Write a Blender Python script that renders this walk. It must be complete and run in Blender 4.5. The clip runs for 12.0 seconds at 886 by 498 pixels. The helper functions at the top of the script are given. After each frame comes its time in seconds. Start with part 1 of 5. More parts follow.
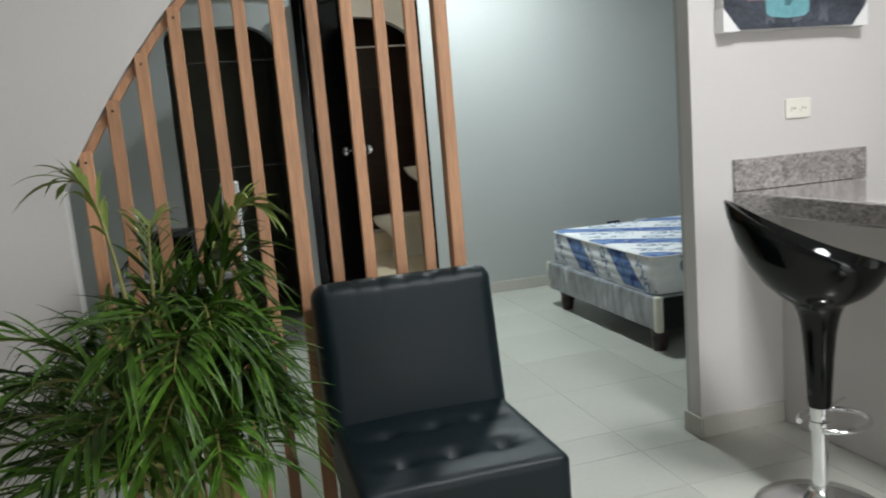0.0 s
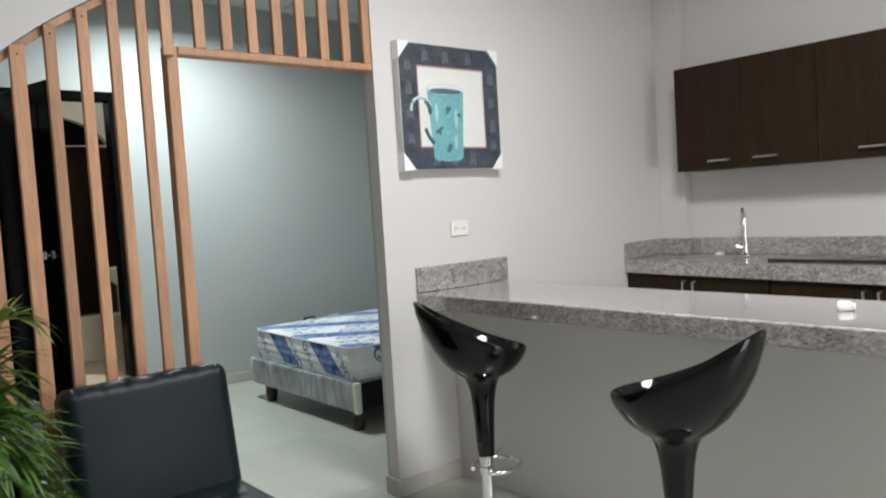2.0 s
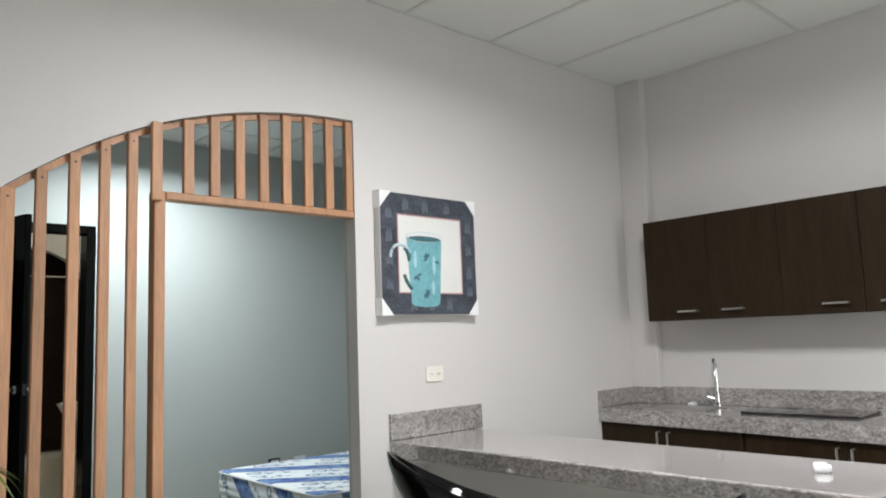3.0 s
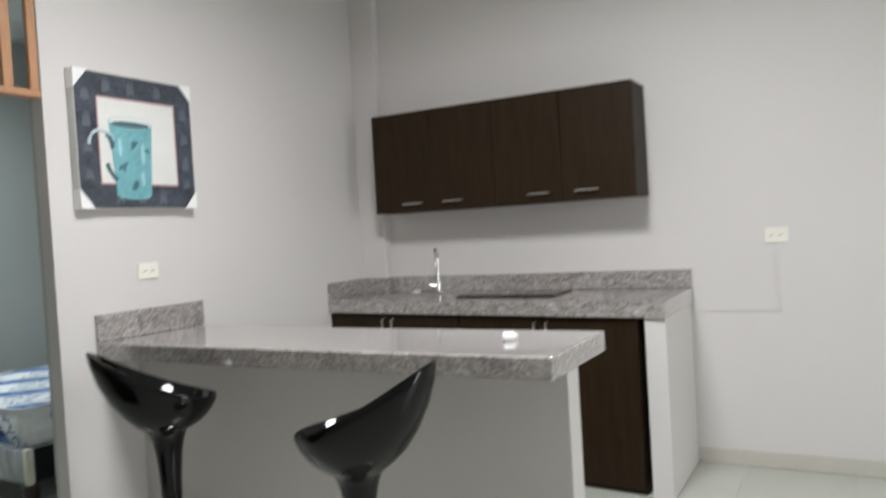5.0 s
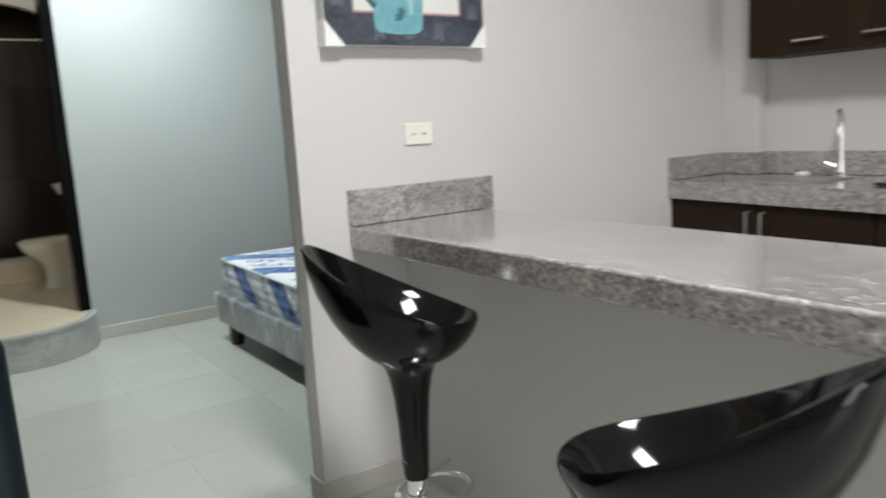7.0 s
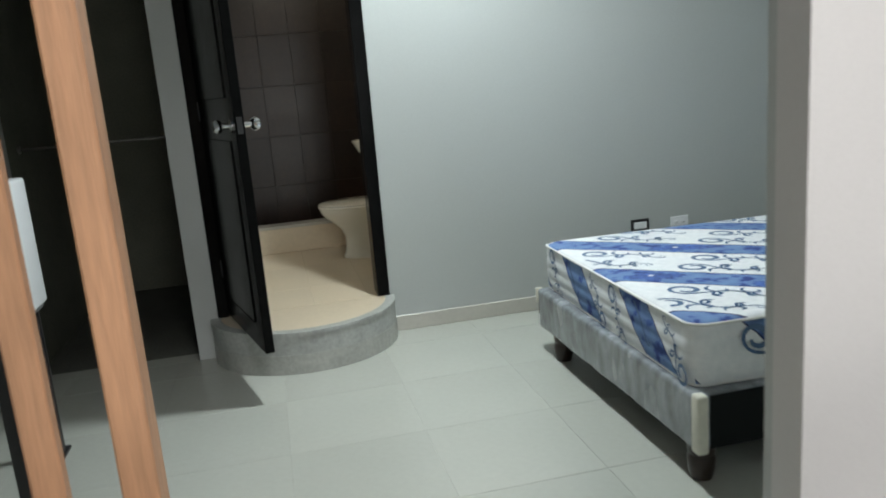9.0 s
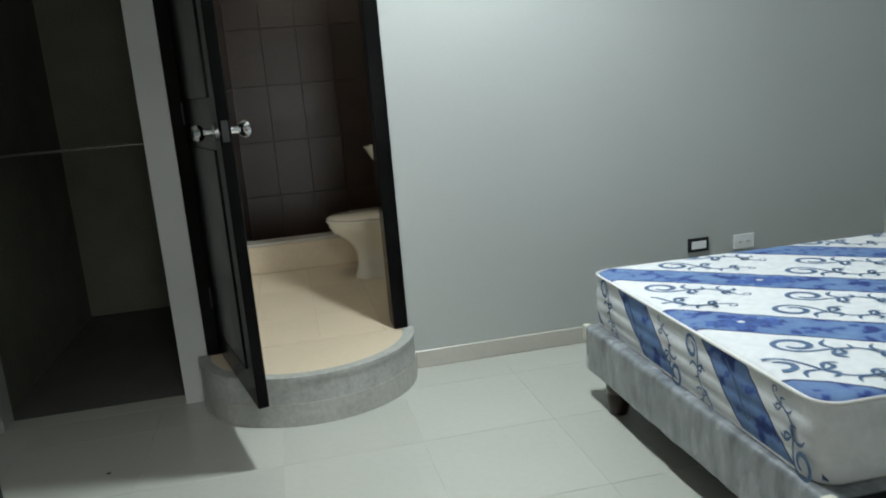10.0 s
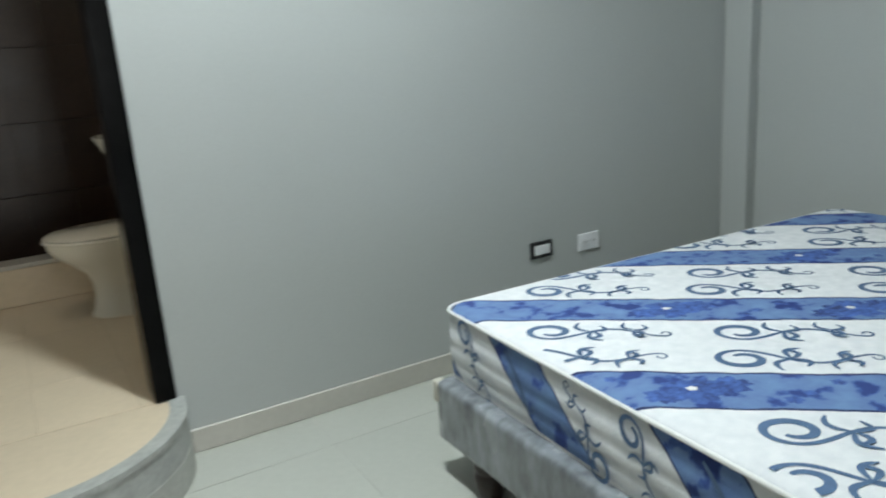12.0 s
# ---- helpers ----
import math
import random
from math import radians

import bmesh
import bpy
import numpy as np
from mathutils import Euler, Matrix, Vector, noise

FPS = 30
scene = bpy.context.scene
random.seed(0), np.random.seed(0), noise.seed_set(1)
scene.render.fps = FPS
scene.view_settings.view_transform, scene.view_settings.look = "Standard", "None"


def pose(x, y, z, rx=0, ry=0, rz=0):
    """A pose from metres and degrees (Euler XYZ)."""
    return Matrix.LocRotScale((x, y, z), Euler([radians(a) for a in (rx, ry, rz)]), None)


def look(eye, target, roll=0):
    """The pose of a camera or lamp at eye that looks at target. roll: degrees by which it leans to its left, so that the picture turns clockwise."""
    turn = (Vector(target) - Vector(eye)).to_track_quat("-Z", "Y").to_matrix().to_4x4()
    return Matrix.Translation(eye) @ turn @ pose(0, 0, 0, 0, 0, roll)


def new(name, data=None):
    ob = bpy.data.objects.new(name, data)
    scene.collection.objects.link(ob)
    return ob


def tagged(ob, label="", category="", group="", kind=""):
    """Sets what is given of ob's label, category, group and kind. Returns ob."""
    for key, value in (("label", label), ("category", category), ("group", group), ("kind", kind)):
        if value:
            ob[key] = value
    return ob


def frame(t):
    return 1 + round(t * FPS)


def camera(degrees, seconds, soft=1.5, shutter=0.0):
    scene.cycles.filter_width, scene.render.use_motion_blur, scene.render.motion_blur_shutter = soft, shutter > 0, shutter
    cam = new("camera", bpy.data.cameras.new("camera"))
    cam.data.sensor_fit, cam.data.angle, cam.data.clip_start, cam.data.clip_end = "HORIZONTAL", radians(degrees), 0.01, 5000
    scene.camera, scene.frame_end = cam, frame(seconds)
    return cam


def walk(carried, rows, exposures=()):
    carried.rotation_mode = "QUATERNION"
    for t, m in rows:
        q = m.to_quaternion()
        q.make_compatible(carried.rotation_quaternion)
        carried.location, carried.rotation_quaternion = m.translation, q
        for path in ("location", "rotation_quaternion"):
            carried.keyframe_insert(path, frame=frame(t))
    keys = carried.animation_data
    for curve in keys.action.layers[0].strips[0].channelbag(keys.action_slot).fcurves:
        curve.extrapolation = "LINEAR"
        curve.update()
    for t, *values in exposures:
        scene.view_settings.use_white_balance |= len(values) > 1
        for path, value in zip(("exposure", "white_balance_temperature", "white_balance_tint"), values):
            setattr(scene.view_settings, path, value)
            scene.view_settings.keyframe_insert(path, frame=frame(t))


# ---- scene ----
cam = camera(61.0, 12.0, 1.9, 0.35)
PATH = [
    (0, (-0.066, 0.236, 1.264), (0.465, 2.141, 0.965), -4.8),
    (0.5, (-0.14, 0.064, 1.238), (0.583, 1.913, 1.002), -4.9),
    (1, (-0.219, -0.082, 1.3), (0.705, 1.683, 1.13), -4.4),
    (1.5, (-0.366, -0.122, 1.351), (0.806, 1.485, 1.143), -5.5),
    (2, (-0.445, -0.167, 1.372), (0.843, 1.358, 1.257), -3.5),
    (2.5, (-0.471, -0.147, 1.397), (0.856, 1.347, 1.479), -3.2),
    (3, (-0.487, -0.173, 1.427), (0.865, 1.281, 1.664), -2.1),
    (3.2, (-0.476, -0.239, 1.455), (0.877, 1.214, 1.695), -1.8),
    (4.8, (-0.398, -0.283, 1.413), (1.35, 0.683, 1.525), -2.4),
    (5, (-0.363, -0.256, 1.361), (1.389, 0.707, 1.312), -3.4),
    (5.5, (-0.165, -0.141, 1.313), (1.444, 1.029, 1.109), -3.7),
    (6, (0.059, -0.01, 1.283), (1.546, 1.288, 0.963), -2.7),
    (6.5, (0.292, 0.274, 1.296), (1.731, 1.622, 0.956), -4.3),
    (7, (0.604, 0.426, 1.28), (1.723, 2.052, 0.954), -3.3),
    (7.5, (0.772, 0.707, 1.256), (1.554, 2.507, 0.873), -2.3),
    (9.3, (0.882, 1.974, 1.301), (1.293, 3.887, 0.877), -4.8),
    (9.5, (0.884, 2.096, 1.301), (1.324, 3.999, 0.86), -5.3),
    (10, (0.959, 2.382, 1.293), (1.341, 4.303, 0.875), -4.8),
    (10.5, (1.000, 2.602, 1.283), (1.363, 4.506, 0.782), -3.6),
    (11, (1.024, 2.848, 1.277), (1.542, 4.719, 0.799), -3.5),
    (11.5, (1.038, 3.079, 1.28), (1.656, 4.913, 0.773), -3.9),
    (12, (1.099, 3.323, 1.258), (2.049, 5.004, 0.74), -4.1),
]
walk(cam, [(t, look(eye, target, roll)) for t, eye, target, roll in PATH],
     exposures=[(0.0, -0.12), (2.0, -0.04), (3.0, -0.02), (5.0, -0.12), (5.6, -0.07), (6.5, -0.05), (7.5, -0.10), (9.5, -0.04), (12.0, -0.06)])

# ---- world and large lights ----
H_CEIL = 3.12
world = bpy.data.worlds.new("world")
scene.world = world
world.use_nodes = True
wn = world.node_tree.nodes
sky = wn.new("ShaderNodeTexSky")
sky.sky_type = "NISHITA"
sky.sun_disc = False
sky.sun_elevation, sky.sun_rotation = radians(40), radians(200)
world.node_tree.links.new(sky.outputs[0], wn["Background"].inputs[0])
wn["Background"].inputs[1].default_value = 0.1


def point_lamp(name, place, watts, colour, radius):
    data = bpy.data.lights.new(name, "POINT")
    data.energy, data.color, data.shadow_soft_size = watts, colour, radius
    ob = new(name, data)
    ob.location = place
    return ob


def area_lamp(name, m, watts, colour, sx, sy, spread=180):
    data = bpy.data.lights.new(name, "AREA")
    data.spread = radians(spread)
    data.shape, data.size, data.size_y = "RECTANGLE", sx, sy
    data.energy, data.color = watts, colour
    ob = new(name, data)
    ob.matrix_world = m
    return ob


# made-up doorway fill behind the walker, the living room's ceiling panel, and two bulbs
area_lamp("added_door_fill", look((1.80, -2.52, 1.15), (1.86, 2.0, 1.0)), 46, (0.97, 1.0, 1.0), 1.2, 2.0)
area_lamp("living_panel", pose(1.50, 0.75, H_CEIL - 0.045), 83, (0.965, 0.985, 1.0), 0.56, 0.56, 167)
area_lamp("bedroom_spots", pose(1.72, 4.84, H_CEIL - 0.128, 0, 0, -65), 63, (0.885, 0.985, 1.0), 0.24, 0.12, 166)
point_lamp("bathroom_bulb", (1.12, 6.22, 2.62), 8.5, (1.0, 0.89, 0.72), 0.06)


# ---- materials ----
def mat(name, colour, rough=0.5, metal=0.0, var=0.08, scale=3.0, fine=60.0, bump=0.1, tint=None, coat=0.0, spec=0.5, stretch=(1, 1, 1), rvar=0.08):
    """Procedural surface: colour with a large and a fine variation, relief and uneven gloss."""
    m = bpy.data.materials.new(name)
    m.use_nodes = True
    nt = m.node_tree
    n, l = nt.nodes, nt.links
    b = n["Principled BSDF"]
    tc = n.new("ShaderNodeTexCoord")
    mp = n.new("ShaderNodeMapping")
    mp.inputs["Scale"].default_value = stretch
    l.new(tc.outputs["Object"], mp.inputs["Vector"])
    big = n.new("ShaderNodeTexNoise")
    big.inputs["Scale"].default_value, big.inputs["Detail"].default_value = scale, 4
    small = n.new("ShaderNodeTexNoise")
    small.inputs["Scale"].default_value, small.inputs["Detail"].default_value = fine, 5
    for q in (big, small):
        l.new(mp.outputs[0], q.inputs["Vector"])
    add = n.new("ShaderNodeMath")
    add.operation = "ADD"
    l.new(big.outputs[0], add.inputs[0])
    l.new(small.outputs[0], add.inputs[1])
    ramp = n.new("ShaderNodeMapRange")
    ramp.inputs["From Min"].default_value, ramp.inputs["From Max"].default_value = 0.65, 1.35
    l.new(add.outputs[0], ramp.inputs[0])
    mix = n.new("ShaderNodeMix")
    mix.data_type = "RGBA"
    c = Vector(colour)
    dark = c * (1 - var)
    light = (Vector(tint) if tint else c) * (1 + var)
    mix.inputs["A"].default_value = (*dark, 1)
    mix.inputs["B"].default_value = (min(light[0], 1), min(light[1], 1), min(light[2], 1), 1)
    l.new(ramp.outputs[0], mix.inputs["Factor"])
    l.new(mix.outputs["Result"], b.inputs["Base Color"])
    rr = n.new("ShaderNodeMapRange")
    rr.inputs["To Min"].default_value, rr.inputs["To Max"].default_value = max(rough - rvar, 0.02), min(rough + rvar, 1)
    l.new(big.outputs[0], rr.inputs[0])
    l.new(rr.outputs[0], b.inputs["Roughness"])
    b.inputs["Metallic"].default_value = metal
    b.inputs["Specular IOR Level"].default_value = spec
    b.inputs["Coat Weight"].default_value = coat
    if bump:
        bp = n.new("ShaderNodeBump")
        bp.inputs["Strength"].default_value, bp.inputs["Distance"].default_value = bump, 0.01
        l.new(small.outputs[0], bp.inputs["Height"])
        l.new(bp.outputs[0], b.inputs["Normal"])
    return m


def nodes_of(m):
    return m.node_tree.nodes, m.node_tree.links, m.node_tree.nodes["Principled BSDF"]


PAINT = mat("warm_white_paint", (0.612, 0.588, 0.575), 0.55, var=0.025, scale=1.4, fine=130, bump=0.05)
GREY = mat("grey_paint", (0.458, 0.476, 0.463), 0.5, var=0.03, scale=1.2, fine=120, bump=0.06)
WHITE = mat("white_paint", (0.72, 0.72, 0.70), 0.55, var=0.03, scale=2, fine=120, bump=0.05)
# closet render: colour kept dark to carry the shade inside the closet
CLOSET = mat("shade_darkened_render", (0.165, 0.168, 0.13), 0.85, var=0.2, scale=4, fine=70, bump=0.2)
CEILM = mat("ceiling_board", (0.74, 0.74, 0.72), 0.8, var=0.03, scale=3, fine=200, bump=0.12)
TBAR = mat("ceiling_grid", (0.62, 0.62, 0.60), 0.5, var=0.03, bump=0)
GROUT = mat("grout", (0.425, 0.43, 0.385), 0.9, var=0.35, scale=2.2, fine=90)
BGROUT = mat("beige_grout", (0.52, 0.44, 0.32), 0.9, var=0.15, scale=3, fine=90)
# closet floor: the closet's shade is part of this dark colour
CLOSETFLOOR = mat("shade_darkened_concrete", (0.10, 0.10, 0.085), 0.9, var=0.25, scale=4, fine=60, bump=0.2)
TILE = mat("porcelain_tile", (0.445, 0.453, 0.407), 0.20, var=0.035, scale=1.6, fine=40, bump=0.008, coat=0.1, rvar=0.06)
BTILE = mat("beige_floor_tile", (0.64, 0.54, 0.40), 0.33, var=0.06, scale=3, fine=40, bump=0.01)
DTILE = mat("dark_brown_tile", (0.032, 0.018, 0.012), 0.30, var=0.3, scale=4, fine=30, bump=0.03)
SKIRT = mat("skirting_tile", (0.50, 0.48, 0.43), 0.35, var=0.05, scale=4, fine=50, bump=0.02)
STEPM = mat("concrete_step", (0.36, 0.37, 0.35), 0.55, var=0.22, scale=9, fine=50, bump=0.15)
STEPSK = mat("step_skirting_tile", (0.365, 0.37, 0.34), 0.35, var=0.18, scale=8, fine=50, bump=0.03)
PINE = mat("pine_slat", (0.45, 0.238, 0.130), 0.5, var=0.22, scale=5, fine=26, bump=0.12, stretch=(6, 6, 0.5))
BLACKWOOD = mat("black_lacquer", (0.004, 0.004, 0.004), 0.16, spec=0.07, var=0.4, scale=6, fine=40, bump=0.04)
WENGE = mat("wenge_laminate", (0.023, 0.0140, 0.0073), 0.45, spec=0.11, var=0.30, scale=5, fine=30, bump=0.05, stretch=(7, 7, 0.6))
CHROME = mat("chrome", (0.80, 0.80, 0.81), 0.09, 1.0, var=0.02, bump=0, rvar=0.03)
STEEL = mat("brushed_steel", (0.60, 0.59, 0.57), 0.3, 1.0, var=0.05, bump=0.02)
DARKST = mat("dull_dark_steel", (0.20, 0.19, 0.18), 0.5, 1.0, var=0.2, bump=0.02)
GLOSS = mat("black_gloss_plastic", (0.003, 0.0035, 0.0035), 0.08, var=0.2, fine=30, bump=0.0, coat=0.0, spec=0.28, rvar=0.03)
LEATHER = mat("black_leatherette", (0.004, 0.010, 0.013), 0.43, spec=0.27, var=0.2, scale=6, fine=240, bump=0.12)
CREAM = mat("cream_plastic", (0.78, 0.755, 0.68), 0.35, var=0.02, bump=0)
WPLAST = mat("white_plastic", (0.82, 0.83, 0.84), 0.35, var=0.02, bump=0)
BPLAST = mat("black_plastic", (0.015, 0.015, 0.016), 0.4, var=0.2, bump=0)
CERAMIC = mat("glazed_ceramic", (0.82, 0.78, 0.68), 0.12, var=0.02, bump=0, coat=0.4)
FABRIC = mat("grey_fabric_in_film", (0.155, 0.168, 0.185), 0.26, var=0.40, scale=4, fine=14, bump=0.8, coat=0.6, stretch=(1.6, 1.6, 0.7), tint=(0.25, 0.27, 0.29))
# near-black copy of the bed fabric: painted shade for the side away from the lamp
FABRIC_SHADED = mat("shaded_grey_fabric", (0.008, 0.010, 0.010), 0.8, spec=0.2, var=0.2, scale=8, fine=200, bump=0.1)
FILM = mat("cream_corner_guard", (0.66, 0.64, 0.55), 0.4, var=0.08, scale=12, fine=60, bump=0.2)
LEGW = mat("dark_turned_wood", (0.022, 0.011, 0.008), 0.35, var=0.3, fine=40, bump=0.03)
PIPE = mat("white_piping", (0.74, 0.74, 0.72), 0.6, var=0.05, fine=200, bump=0.1)
SCROLL = mat("blue_grey_print", (0.085, 0.150, 0.265), 0.75, var=0.15, fine=60, bump=0)
BLOSSOM = mat("dark_blue_print", (0.022, 0.045, 0.20), 0.75, var=0.5, scale=22, fine=70, bump=0, tint=(0.055, 0.12, 0.36))
BRASS = mat("brass_rod", (0.60, 0.42, 0.14), 0.3, 1.0, var=0.08, bump=0)
GLASSTOP = mat("black_glass_hob", (0.012, 0.012, 0.013), 0.12, var=0.1, bump=0, coat=0.5)
LEAF = mat("palm_leaf", (0.009, 0.034, 0.005), 0.42, spec=0.22, var=0.45, scale=6, fine=30, bump=0.05, tint=(0.055, 0.120, 0.012))
LEAFY = mat("young_palm_leaf", (0.17, 0.23, 0.05), 0.42, var=0.2, scale=7, fine=30, bump=0.05)
CANE = mat("palm_cane", (0.21, 0.20, 0.06), 0.5, var=0.25, scale=8, fine=30, bump=0.1)
SOIL = mat("potting_soil", (0.030, 0.022, 0.016), 0.95, var=0.4, fine=90, bump=0.5)
POTM = mat("dark_clay_pot", (0.05, 0.042, 0.038), 0.5, var=0.15, fine=60, bump=0.1)
CANVAS = mat("primed_canvas_edge", (0.60, 0.60, 0.58), 0.7, var=0.04, fine=300, bump=0.1)
CORNER = mat("white_card_corner", (0.80, 0.80, 0.80), 0.5, var=0.02, bump=0)
SLATE = mat("slate_blue_print", (0.022, 0.027, 0.040), 0.6, var=0.4, scale=14, fine=60, bump=0.02, tint=(0.055, 0.063, 0.082))
IVORY = mat("ivory_print", (0.66, 0.66, 0.635), 0.65, var=0.05, scale=8, fine=80, bump=0.02)
TEAL = mat("teal_print", (0.125, 0.33, 0.37), 0.6, var=0.10, scale=12, fine=40, bump=0.02, tint=(0.17, 0.39, 0.43))
TEALL = mat("pale_teal_print", (0.30, 0.52, 0.57), 0.6, var=0.15, scale=14, bump=0)
TEALD = mat("teal_shade_print", (0.05, 0.13, 0.15), 0.6, var=0.3, scale=20, fine=60, bump=0)
PALE = mat("pale_blue_print", (0.50, 0.60, 0.64), 0.6, var=0.08, bump=0)
PINKL = mat("faded_red_line", (0.42, 0.24, 0.24), 0.6, var=0.1, bump=0)
MOTIF = mat("slate_motif_print", (0.105, 0.122, 0.15), 0.6, var=0.2, bump=0)
GREYTOP = mat("grey_laminate", (0.33, 0.34, 0.34), 0.4, var=0.06, bump=0.02)
DARKHOLE = mat("socket_slot", (0.02, 0.02, 0.02), 0.6, var=0.1, bump=0)


def vary_by_piece(m, amount):
    """Each piece a little lighter or darker, from its own random number."""
    n, l, b = nodes_of(m)
    src = b.inputs["Base Color"].links[0].from_socket
    oi = n.new("ShaderNodeObjectInfo")
    mr = n.new("ShaderNodeMapRange")
    mr.inputs["To Min"].default_value, mr.inputs["To Max"].default_value = 1 - amount, 1 + amount
    l.new(oi.outputs["Random"], mr.inputs[0])
    hsv = n.new("ShaderNodeHueSaturation")
    l.new(src, hsv.inputs["Color"])
    l.new(mr.outputs[0], hsv.inputs["Value"])
    l.new(hsv.outputs[0], b.inputs["Base Color"])


for m_, a_ in ((TILE, 0.03), (BTILE, 0.05), (DTILE, 0.12), (PINE, 0.16), (SKIRT, 0.04), (LEAF, 0.40)):
    vary_by_piece(m_, a_)


def granite():
    """Polished stone: slanting flecks two centimetres long, fine grains and wide cloudy drifts."""
    m = bpy.data.materials.new("grey_pink_granite")
    m.use_nodes = True
    n, l, b = nodes_of(m)
    tc = n.new("ShaderNodeTexCoord")
    mp = n.new("ShaderNodeMapping")
    mp.inputs["Rotation"].default_value = (radians(25), radians(18), radians(32))
    mp.inputs["Scale"].default_value = (1.0, 0.58, 1.0)
    l.new(tc.outputs["Object"], mp.inputs["Vector"])

    def noise_of(scale, detail, source, warp=0.0):
        q = n.new("ShaderNodeTexNoise")
        q.inputs["Scale"].default_value, q.inputs["Detail"].default_value = scale, detail
        q.inputs["Distortion"].default_value = warp
        l.new(source, q.inputs["Vector"])
        return q.outputs[0]

    def ramp_of(source, stops):
        r = n.new("ShaderNodeValToRGB")
        e = r.color_ramp.elements
        e[0].position, e[0].color = stops[0][0], (*stops[0][1], 1)
        e[1].position, e[1].color = stops[-1][0], (*stops[-1][1], 1)
        for p, c in stops[1:-1]:
            e.new(p).color = (*c, 1)
        l.new(source, r.inputs[0])
        return r.outputs[0]

    def blend(factor, a, c):
        mx = n.new("ShaderNodeMix")
        mx.data_type = "RGBA"
        if isinstance(factor, float):
            mx.inputs["Factor"].default_value = factor
        else:
            l.new(factor, mx.inputs["Factor"])
        l.new(a, mx.inputs["A"])
        l.new(c, mx.inputs["B"])
        return mx.outputs["Result"]

    v = n.new("ShaderNodeTexVoronoi")
    v.inputs["Scale"].default_value = 140
    l.new(mp.outputs[0], v.inputs["Vector"])
    sep = n.new("ShaderNodeSeparateColor")
    l.new(v.outputs["Color"], sep.inputs[0])
    grains = ramp_of(sep.outputs[0], ((0.0, (0.075, 0.068, 0.066)), (0.22, (0.19, 0.175, 0.17)), (0.5, (0.305, 0.283, 0.275)), (0.82, (0.43, 0.395, 0.382)), (1.0, (0.60, 0.575, 0.56))))
    flecks = ramp_of(noise_of(32, 6, mp.outputs[0], 1.2), ((0.36, (0.125, 0.112, 0.107)), (0.46, (0.245, 0.222, 0.213)), (0.56, (0.37, 0.335, 0.322)), (0.66, (0.52, 0.48, 0.465))))
    clouds = ramp_of(noise_of(7, 3, tc.outputs["Object"], 0.6), ((0.34, (0.24, 0.215, 0.205)), (0.66, (0.40, 0.37, 0.358))))
    l.new(blend(0.16, blend(0.42, grains, flecks), clouds), b.inputs["Base Color"])
    b.inputs["Roughness"].default_value = 0.16
    b.inputs["Specular IOR Level"].default_value = 0.9
    b.inputs["Coat Weight"].default_value = 1.0
    b.inputs["Coat IOR"].default_value = 1.65
    b.inputs["Coat Roughness"].default_value = 0.08
    return m


GRANITE = granite()


